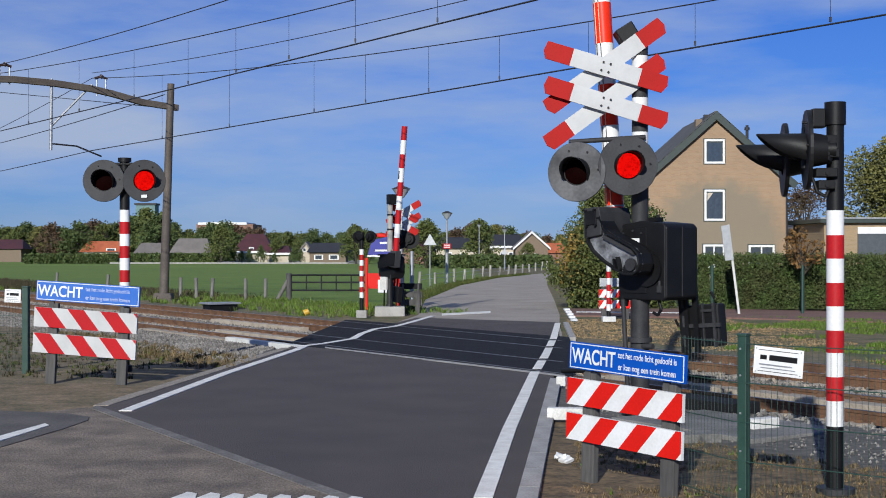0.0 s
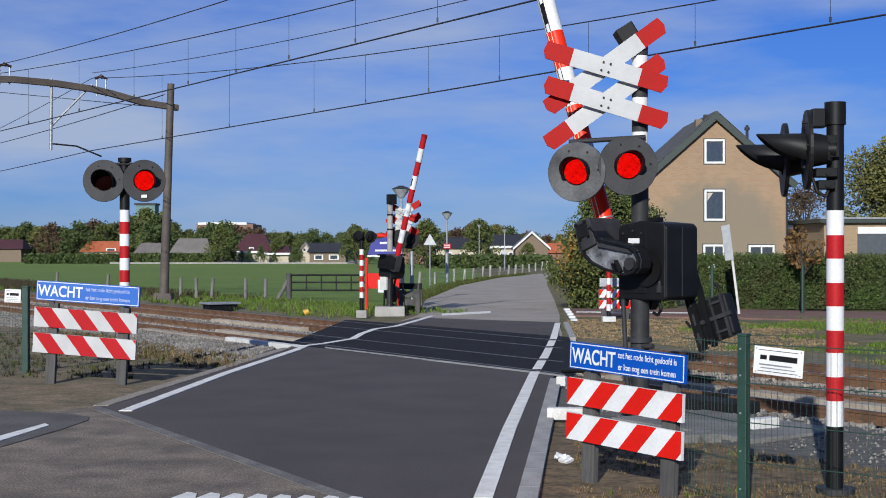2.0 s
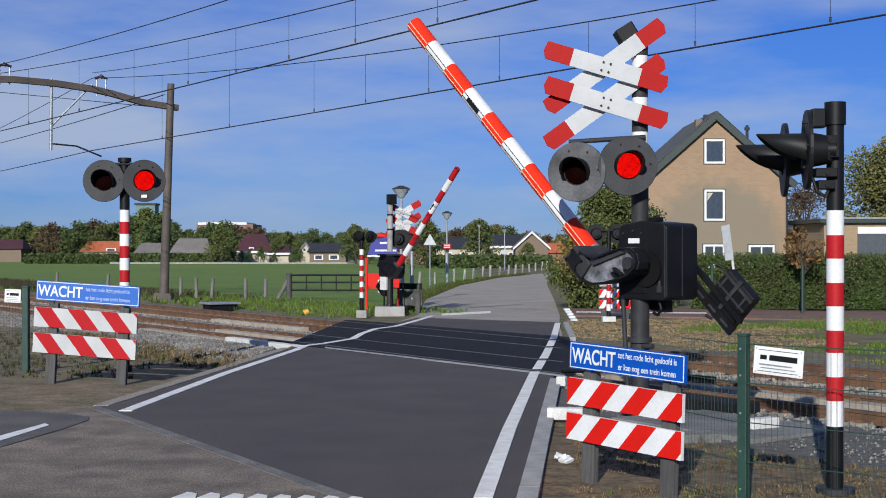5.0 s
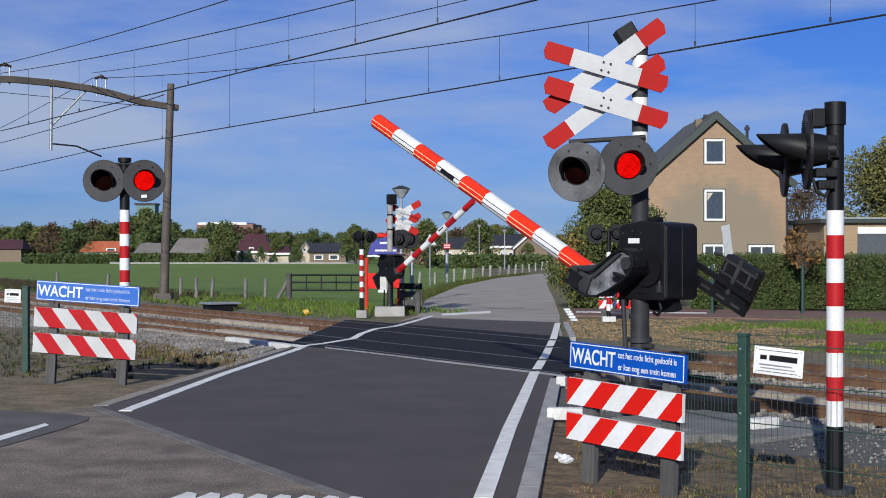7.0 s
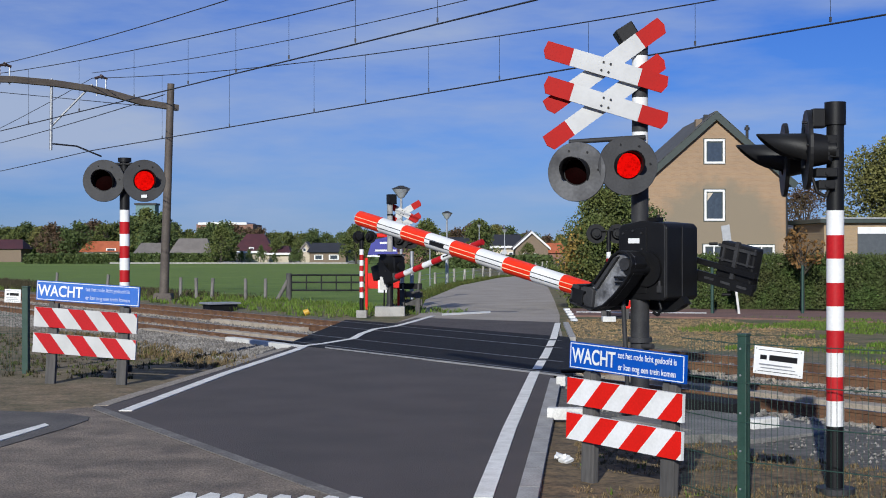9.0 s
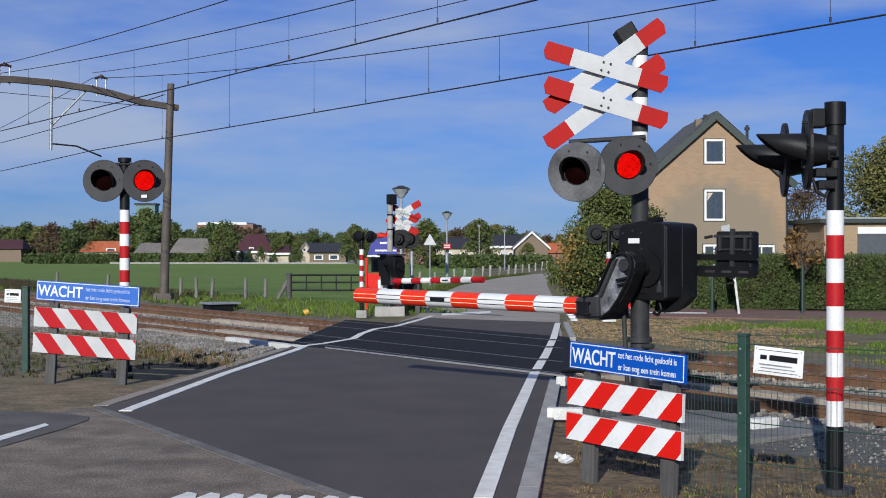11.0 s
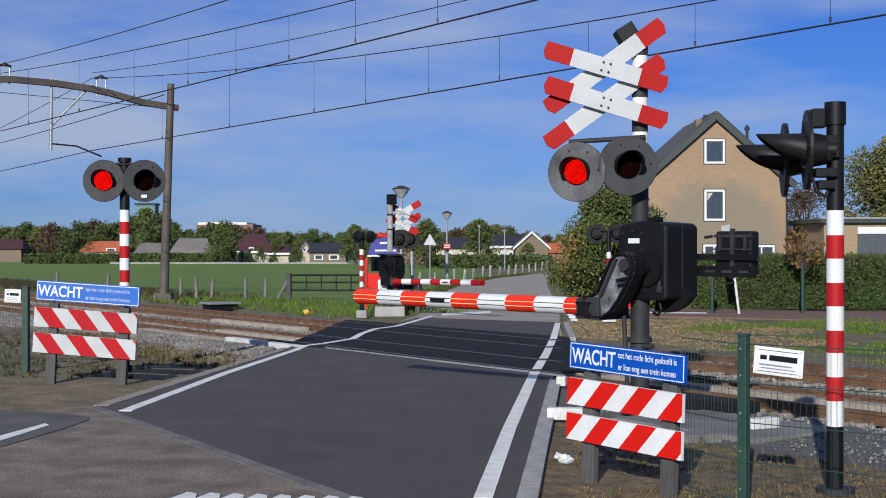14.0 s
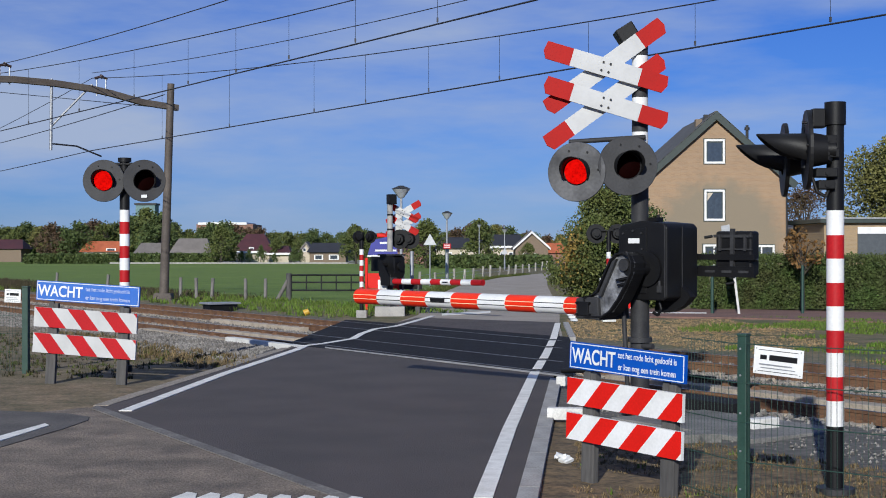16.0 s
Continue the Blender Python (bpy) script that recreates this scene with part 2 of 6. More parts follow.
def build_ground():
    ss = steps((-3000, -200, 400), (-200, -20, 20), (-20, 70, 0.6), (70, 200, 10), (200, 4000, 380))
    pp = steps((-2000, -100, 300), (-100, -10, 15), (-10, 5, 1.0), (5, 12, 0.5), (12, 22, 0.25), (22, 40, 2), (40, 200, 20), (200, 4000, 380))
    g = Shape()
    v = [tuple(rail_frame(s, p, ground_height(s, p))) for p in pp for s in ss]
    w = len(ss)
    g.add(v, [(j * w + i, j * w + i + 1, (j + 1) * w + i + 1, (j + 1) * w + i) for j in range(len(pp) - 1) for i in range(w - 1)], 0, True)
    wall("ground", g, ground_material(), "sandy verges, ballast bed and a wide green meadow", "ground")


build_ground()


def strip(name, left, right, z, thick, mats, label, category, kind="structure"):
    """A slab between two lines of (x, y) points, its top at z."""
    s = Shape()
    n = len(left)
    for h in (z, z - thick):
        s.v += [(x, y, h) for x, y in left] + [(x, y, h) for x, y in right]
    tops = [(i, i + 1, n + i + 1, n + i) for i in range(n - 1)]
    lows = [tuple(2 * n + i for i in f) for f in tops]
    ring = list(range(n)) + list(range(2 * n - 1, n - 1, -1))
    s.f = tops + lows + [(a, b, b + 2 * n, a + 2 * n) for a, b in zip(ring, ring[1:] + ring[:1])]
    s.m, s.s = [0] * len(s.f), [False] * len(s.f)
    ob = part(name, s, mats)
    return tagged(ob, label, category, kind=kind)


# new road up to the crossing, its joint with the old street runs slantwise
strip("road", [(-4.42, 17.9), (-3.85, 22.5), (-3.05, 29.6)], [(0.43, 9.19), (1.68, 21.6), (2.45, 29.6)], 0.0, 0.3, ASPHALT, "smooth dark grey asphalt road up to the rails", "road")
strip("road_beyond", [(-3.1, 28.9), (-2.0, 33.2), (-1.45, 37.0), (-0.75, 43.0), (-0.7, 56), (0.97, 78), (3.8, 98), (8.1, 116), (24, 160)],
      [(2.45, 28.9), (2.8, 33.2), (3.05, 37.0), (3.55, 43.0), (4.4, 56), (5.75, 78), (7.2, 98), (10.2, 112), (28, 156)], -0.006, 0.3,
      mat("far_asphalt", (0.37, 0.325, 0.27), (0.30, 0.265, 0.22), 0.9, grain=40, speck=0.25, bump=0.3, scale=0.6), "pale grey worn asphalt road through the meadows", "road")
strip("road_apron", [(-2.6, 31.5), (-1.7, 36.0), (-0.75, 41.2)], [(2.6, 31.5), (2.95, 36.0), (3.15, 38.6)], 0.001, 0.3, ASPHALT, "dark asphalt apron beyond the crossing", "road")
strip("old_street", [(-40, 7.0), (-11, 13.4), (-6.2, 15.9), (-4.5, 17.9), (-0.6, 11.6), (0.6, 9.4), (12, 4.4)], [(-40, -20), (-11, -18), (-6.2, -16), (-4.15, -15), (-0.7, -14), (0.9, -12), (12, -10)], -0.004, 0.3, OLD_ASPHALT, "old brownish worn asphalt street with gravelly surface", "road")
strip("street_patch", [(-8.054, 17.007), (-5.483, 17.483), (-4.564, 17.182), (-4.215, 16.835)], [(-5.394, 11.39), (-4.467, 14.245), (-4.226, 15.674), (-4.145, 16.502)], 0.004, 0.2, mat("faded_asphalt", (0.12, 0.108, 0.095), (0.075, 0.068, 0.062), 0.9, grain=50, speck=0.4, bump=0.4, scale=1.5), "dark asphalt patch at the street's edge", "road")
strip("road_joint", [(-4.42, 18.05), (-0.80, 11.56), (0.44, 9.33)], [(-4.42, 17.75), (-0.80, 11.27), (0.44, 9.05)], 0.004, 0.2, mat("worn_joint", (0.20, 0.185, 0.165), (0.125, 0.115, 0.105), 0.95, grain=30, speck=0.35, bump=0.4, scale=2.0), "grey concrete band between two asphalt surfaces", "kerb")

# crossing deck with its rail grooves
strip("crossing_deck", [(2.035, 22.026), (2.872, 32.051)], [tuple(rail_frame(26.7, 13.45))[:2], tuple(rail_frame(35.0, 19.5))[:2]], 0.005, 0.3, CROSSING, "black asphalt deck of the level crossing", "crossing")


def lane_line(name, pts, w, label="white painted edge line on the asphalt"):
    left = [(x - w / 2, y) for x, y in pts]
    right = [(x + w / 2, y) for x, y in pts]
    strip(name, left, right, 0.010, 0.014, WHITE_LINE, label, "road marking")


lane_line("edge_line", [(-3.916, 17.422), (-3.491, 22.727), (-2.902, 28.011), (-2.845, 29.155), (-2.491, 29.94), (-2, 31.447), (-1.92, 33.333), (-1.682, 35.336), (-1.226, 36.496), (-0.837, 38.76), (-0.304, 42.194)], 0.16)
def parted_line(pts, w, gaps):
    """An edge line that breaks where the rails cross it; gaps are distances across the railway."""
    fine = []
    for (xa, ya), (xb, yb) in zip(pts, pts[1:]):
        n = max(2, int((yb - ya) / 0.05))
        fine += [(xa + (xb - xa) * i / n, ya + (yb - ya) * i / n) for i in range(n)]
    run = []
    for q in fine + [None]:
        if q and all(abs(q[0] * N.x + q[1] * N.y - g) > 0.15 for g in gaps):
            run.append(q)
        elif len(run) > 1:
            lane_line("edge_line", run[::8] + ([run[-1]] if len(run) % 8 != 1 else []), w)
            run = []
        else:
            run = []


parted_line([(0.322, 11.338), (0.734, 15.674), (1.435, 22.422), (1.74, 25), (1.947, 26.738), (2.497, 31.847), (3.099, 38.168)], 0.155, NEAR_RAILS + FAR_RAILS)
strip("stop_line", [(-0.035, 43.668), (1.527, 45.455)], [(-0.034, 42.553), (1.487, 44.248)], 0.008, 0.012, WHITE_LINE, "white stop line beyond the rails", "road marking")
strip("street_line", [(-4.768, 14.124), (-4.723, 15.06), (-4.542, 16.129)], [(-4.595, 13.774), (-4.598, 14.663), (-4.447, 15.974)], 0.012, 0.014, WHITE_LINE, "white painted dash on the street", "road marking")
teeth = thing("give_way_mark", pose(0, 0, 0), "worn white row of give-way triangles", "road marking", kind="structure")
for i in range(8):
    x_, y_ = -2.13 + 0.195 * i, 11.52 - 0.028 * i
    part("tooth", Shape().prism([(x_ - 0.02, y_ - 0.42), (x_ - 0.06, y_ - 0.22), (x_ + 0.03, y_ + 0.10), (x_ + 0.12, y_ + 0.03), (x_ + 0.17, y_ - 0.42)], -0.003, 0.005, "z"), WHITE_LINE, teeth)
strip("deck_seam", [(-2.408, 28.802), (1.932, 22.361)], [(-2.38, 28.474), (1.912, 22.124)], 0.009, 0.01, CONCRETE, "pale seam along the crossing deck", "seam")

# kerbs in pieces
def kerb_row(name, a, b, w, count, z, label, m=None):
    a, b = Vector((*a, 0)), Vector((*b, 0))
    d = (b - a) / count
    row = thing(name, Matrix.Translation(a), label, "kerb", kind="structure")
    turn = Matrix.Rotation(math.atan2(d.y, d.x), 4, "Z")
    me = Shape().box((0, 0, z - 0.1), (d.length - 0.012, w, 0.2)).mesh("kerbstone", m or CONCRETE)
    for i in range(count):
        part("kerbstone", me, None, row, at=Matrix.Translation(d * (i + 0.5)) @ turn)


kerb_row("kerb_left", (-4.37, 18.05), (-3.15, 28.6), 0.2, 12, 0.006, "sandy grey concrete kerb along the road", mat("sandy_concrete", (0.33, 0.29, 0.235), (0.22, 0.19, 0.15), 0.95, grain=30, speck=0.35, bump=0.3, scale=1.5))
kerb_row("kerb_right", (0.52, 9.8), (1.73, 21.7), 0.17, 12, 0.02, "grey concrete kerb along the road")
kerb_row("kerb_far", (2.9, 31.6), (3.32, 38.2), 0.14, 7, 0.03, "grey kerb beyond the rails")
kerb_row("crossing_edge", tuple(rail_frame(25.9, 13.36))[:2], tuple(rail_frame(29.4, 13.36))[:2], 0.2, 4, 0.02, "white concrete edge beam of the crossing", PALE_CONCRETE)


def build_track(rails):
    mid = (rails[0] + rails[1]) / 2
    track = thing("railway_track", Matrix.Translation(rail_frame(0, mid, 0)) @ pose(0, 0, 0, 0, 0, RAIL_TURN), "rusty brown rails on concrete sleepers", "railway track", "tracks", "structure")
    prof = [(-0.07, -0.155), (0.07, -0.155), (0.07, -0.14), (0.024, -0.12), (0.024, -0.045), (0.036, -0.035), (0.036, 0), (-0.036, 0), (-0.036, -0.035), (-0.024, -0.045), (-0.024, -0.12), (-0.07, -0.14)]
    for side in (-1, 1):
        o = side * (rails[1] - rails[0]) / 2
        sh = Shape().prism([(u + o, w) for u, w in prof], -60, 260, "x")
        sh.box((100, o, 0.003), (320, 0.05, 0.004), 1)
        part("rail", sh, [RUST, RAILTOP], track, "rusty brown steel rail with worn head", at=pose(0, 0, -0.006))
    fix = Shape().box((0, 0, -0.235), (0.26, 2.5, 0.18), top=0.96)
    for o in (-0.85, -0.60, 0.60, 0.85):
        fix.box((0, o, -0.13), (0.12, 0.07, 0.05), 1, top=0.7)
    me = fix.mesh("sleeper", [SLEEPER, RUST])
    for i in range(140):
        s = -8 + i * 0.62
        if not 21.5 + (mid - 14.7) * 1.2 < s < 28.3 + (mid - 14.7) * 1.4:
            part("sleeper", me, None, track, at=pose(s, 0, 0))


build_track(NEAR_RAILS)
build_track(FAR_RAILS)


def build_ballast():
    rng = np.random.default_rng(4)
    base = np.array([(1, 0, 0), (-1, 0, 0), (0, 1, 0), (0, -1, 0), (0, 0, 1), (0, 0, -1)], float)
    faces = np.array([(0, 2, 4), (2, 1, 4), (1, 3, 4), (3, 0, 4), (2, 0, 5), (1, 2, 5), (3, 1, 5), (0, 3, 5)])
    pts = []
    while len(pts) < 46000:
        p, s = rng.uniform(10.9, 20.1) if rng.random() < 0.7 else rng.uniform(10.7, 13.4), rng.uniform(9, 58)
        lo, hi = 17.0 + (p - 13.4) * 1.25, 26.9 + (p - 13.4) * 1.38
        if lo < s < hi or (s > 45 and rng.random() < 0.5):
            continue
        if any(abs(p - m) < 1.25 for m in (14.67, 18.22)) and (s + 8) % 0.62 < 0.31 and rng.random() < 0.8:
            continue
        if s < 17.5 and p < 13.2 and rng.random() < 0.65:
            continue
        pts.append((s, p))
    v, f = [], []
    for i, (s, p) in enumerate(pts):
        r = rng.uniform(0.022, 0.044) * (0.55 if p < 12.4 and s < 17 else 1)
        c = np.array(rail_frame(s, p, -0.19 + 0.04 * rng.random() + 0.12 * min(1, max(0, (13.35 - p) / 0.4))))
        v.append(c + base * r * rng.uniform(0.6, 1.3, (6, 3)))
        f.append(faces + 6 * i)
    me = bpy.data.meshes.new("ballast")
    me.from_pydata(np.concatenate(v).tolist(), [], np.concatenate(f).tolist())
    me.materials.append(STONE)
    tagged(new("ballast", me), "grey-brown crushed stone ballast between the sleepers", "ballast", kind="stuff")


build_ballast()


def edge_beams():
    """Long concrete beams beside the rails where they run up to the crossing deck."""
    for p, s0, s1 in ((13.62, 27.2, 35.2), (15.05, 29.2, 33.6), (17.2, 33.2, 38.8), (15.05, 9, 18.0)):
        b = thing("edge_beam", Matrix.Translation(rail_frame(s0, p, -0.06)) @ pose(0, 0, 0, 0, 0, RAIL_TURN), "pale concrete beam beside the rail", "concrete beam", "edge beams")
        part("beam", Shape().box(((s1 - s0) / 2, 0, -0.08), (s1 - s0, 0.34, 0.16)), SLEEPER, b, bevel=0.012)
        for i in range(int((s1 - s0) / 0.62)):
            part("fastening", Shape().box((0.3 + i * 0.62, -0.1, 0.02), (0.12, 0.1, 0.06), top=0.6), RUST, b)


edge_beams()

GROOVE = mat("rail_groove", (0.16, 0.155, 0.15), (0.10, 0.095, 0.09), 0.5, 0.4)
for p in NEAR_RAILS + FAR_RAILS:
    a, b = 17.2 + (p - 13.4) * 1.30, 26.7 + (p - 13.45) * 1.37
    strip("rail_groove", [tuple(rail_frame(a, p - 0.03))[:2], tuple(rail_frame(b, p - 0.03))[:2]], [tuple(rail_frame(a, p + 0.03))[:2], tuple(rail_frame(b, p + 0.03))[:2]], 0.009, 0.01, GROOVE, "worn rail head in the crossing deck", "rail")


# ---- level crossing equipment ----
MOVES = []   # (object, rows), keyed at the end


def ring_post(name, h, r, bands, parent, base_dark, slots):
    """A round post with red and white bands from base_dark up; the rest is black."""
    s = Shape().rod((0, 0, 0), (0, 0, base_dark), r, n=20)
    z = base_dark
    for i, b in enumerate(bands):
        s.rod((0, 0, z), (0, 0, z + b), r * 1.012, n=20, slot=1 + i % 2)
        z += b
    s.rod((0, 0, z), (0, 0, h), r, n=20)
    return part(name, s, slots, parent)


def lamp_hood(r, depth):
    """A visor round the upper part of a lens, open below, sloping back to its lower ends."""
    s = Shape()
    n, a0, a1 = 20, radians(-40), radians(220)
    v = []
    for i in range(n + 1):
        a = a0 + (a1 - a0) * i / n
        cut = depth * max(0.02, (math.sin(a) + 0.6) / 1.6) ** 0.5 if math.sin(a) > -0.6 else depth * 0.02
        for rr in (r, r + 0.008):
            v += [(math.cos(a) * rr, 0, math.sin(a) * rr), (math.cos(a) * rr, -cut, math.sin(a) * rr)]
    f = []
    for i in range(n):
        k = 4 * i
        f += [(k, k + 1, k + 5, k + 4), (k + 2, k + 6, k + 7, k + 3), (k + 1, k + 3, k + 7, k + 5)]
    return s.add(v, f, 0, True)


def signal_lamp(parent, at, r, lens, lit=None, hood=0.28, plate_mat=None):
    """A round plate with a red lens under a visor, facing -y; lit: the spans in which the bulb shines."""
    body = Shape().rod((0, 0.02, 0), (0, 0.17, 0), lens * 1.25, lens * 1.0, n=20).rod((0, 0.17, 0), (0, 0.24, 0), lens * 0.6, n=12)
    lamp = part("signal_lamp", body, BLACK, parent, "round black lamp head", at=at)
    pl = Shape()
    n = 40
    rings = [(lens * 1.1, -0.004), (r * 0.985, -0.004), (r, 0.006), (r, 0.03), (lens * 1.12, 0.03)]
    v = [(math.cos(2 * math.pi * i / n) * a, y, math.sin(2 * math.pi * i / n) * a) for a, y in rings for i in range(n)]
    m = len(rings)
    pl.add(v, [(k * n + i, k * n + (i + 1) % n, ((k + 1) % m) * n + (i + 1) % n, ((k + 1) % m) * n + i) for k in range(m) for i in range(n)], 0, False)
    for ang in (60, 110, 5):
        a = radians(ang)
        pl.rod((math.cos(a) * r * 0.75, -0.02, math.sin(a) * r * 0.75), (math.cos(a) * r * 0.75, 0, math.sin(a) * r * 0.75), 0.012, n=8, slot=1)
    part("backplate", pl, [plate_mat or PLATE_GREY, BLACK], lamp, "weathered dark grey round plate")
    part("hood", lamp_hood(lens * 1.08, hood), BLACK, lamp, "black visor")
    dome = Shape()
    k = 6
    vv = [(0, -0.028, 0)] + [(math.cos(2 * math.pi * i / 24) * lens * j / k, -0.028 * (1 - (j / k) ** 2), math.sin(2 * math.pi * i / 24) * lens * j / k) for j in range(1, k + 1) for i in range(24)]
    ff = [(0, 1 + (i + 1) % 24, 1 + i) for i in range(24)] + [(1 + (j - 1) * 24 + i, 1 + (j - 1) * 24 + (i + 1) % 24, 1 + j * 24 + (i + 1) % 24, 1 + j * 24 + i) for j in range(1, k) for i in range(24)]
    dome.add(vv, ff, 0, True)
    part("lens", dome, DARK_LENS, lamp, "dark red glass lens", at=pose(0, 0.012, 0))
    if lit is not None:
        bulb = part("bulb", dome.mesh("bulb", GLOW), None, lamp, "bright red flashing light", at=pose(0, 0.1, 0))
        MOVES.append((bulb, lit))
    return lamp


def flashes(first, late=0.0):
    """The two lamps of a pair shine in turn; the bulb slides forward into its lens to shine and back to go out."""
    on, off, rows = -0.008, 0.10, []
    rows = [(0.0, pose(0, off if first else on, 0))]
    for i in range(25):
        end = 0.34 + 0.6625 * i
        for t, shine in ((end - 0.33 + late, True), (end, False)) if first else ((end - 0.262, False), (end - 0.04, True)):
            y0, y1 = (off, on) if shine else (on, off)
            if 0.02 < t < 15.98:
                rows += [(t - 0.034, pose(0, y0, 0)), (t, pose(0, y1, 0))]
    rows.append((16.0, rows[-1][1]))
    return rows


def arm_board(length, w, thick, red):
    """One arm of a crossing sign: white with red pointed ends."""
    s = Shape()
    e = length / 2
    s.box((0, 0, 0), (length - 2 * red, thick, w))
    for sg in (-1, 1):
        pts = [(sg * (e - red), -w / 2), (sg * (e - w * 0.22), -w / 2), (sg * e, -w * 0.05), (sg * (e - w * 0.1), w / 2), (sg * (e - red), w / 2)]
        s.prism(pts, -thick / 2, thick / 2, "y", 1)
    return s


def cross_sign(parent, at, arms, length, w, red):
    """Double crossbuck; arms: (height, slope in degrees, set back)."""
    for z, a, y in arms:
        b = part("cross_arm", arm_board(length * (1.13 if y > 0 else 1), w, 0.025, red), [CROSS_WHITE, CROSS_RED], parent, "white board with red pointed ends", at=at @ pose(0, y, z) @ pose(0, 0, 0, 0, a, 0))
        if y <= 0:
            for dx in (-0.045, 0.045):
                for dz in (-0.05, 0.05):
                    part("bolt", Shape().rod((dx, -0.03, dz), (dx, 0, dz), 0.014, n=8), DARK_GREY, b)


def boom_rows(times, x, z):
    return [(t, pose(x, 0, z, 0, -a, 0)) for t, a in times]


def flange(outline, inset, a, b):
    """A rim that follows a closed outline of (u, w) pairs, inset deep, from y = a to y = b."""
    n = len(outline)
    cu, cw = sum(p[0] for p in outline) / n, sum(p[1] for p in outline) / n
    inner = []
    for i, (u, w) in enumerate(outline):
        d = (Vector(outline[(i + 1) % n]) - Vector(outline[i - 1])).normalized()
        k = Vector((-d.y, d.x))
        k = k if k.dot(Vector((cu - u, cw - w))) > 0 else -k
        inner.append((u + k.x * inset, w + k.y * inset))
    v = [(u, y, w) for loop, y in ((outline, a), (outline, b), (inner, b), (inner, a)) for u, w in loop]
    return Shape().add(v, [(k * n + i, k * n + (i + 1) % n, (k + 1) % 4 * n + (i + 1) % n, (k + 1) % 4 * n + i) for k in range(4) for i in range(n)])


def banded_tube(arm, x0, x1, y, h, r, band, marked, reds=None):
    """Red and white bands from the tip inwards, with two thin ribs along the face."""
    x, red, i = x1, True, 0
    while x > x0 + 0.02:
        a = max(x - band, x0)
        s = Shape()
        s.rod((a, y, -h), (x, y, -h), r, n=20)
        for dz in (-0.03, 0.03):
            s.box(((a + x) / 2, y + r * 0.965, -h + dz), (x - a, 0.009, 0.009), 1)
        if i == marked:
            s.box(((a + x) / 2, y + r * 0.98, -h), ((x - a) * 0.55, 0.02, r * 0.42), 2)
            s.box(((a + x) / 2, y - r * 0.98, -h), ((x - a) * 0.55, 0.02, r * 0.42), 2)
        # ribs on red bands are cream, their bright highlight put into the colour
        part("boom_band", s, [(reds or BOOM_RED) if red else WHITE, CREAM if red else DARK_GREY, BLACK], arm, "orange-red band" if red else "white band")
        x, red, i = a, not red, i + 1


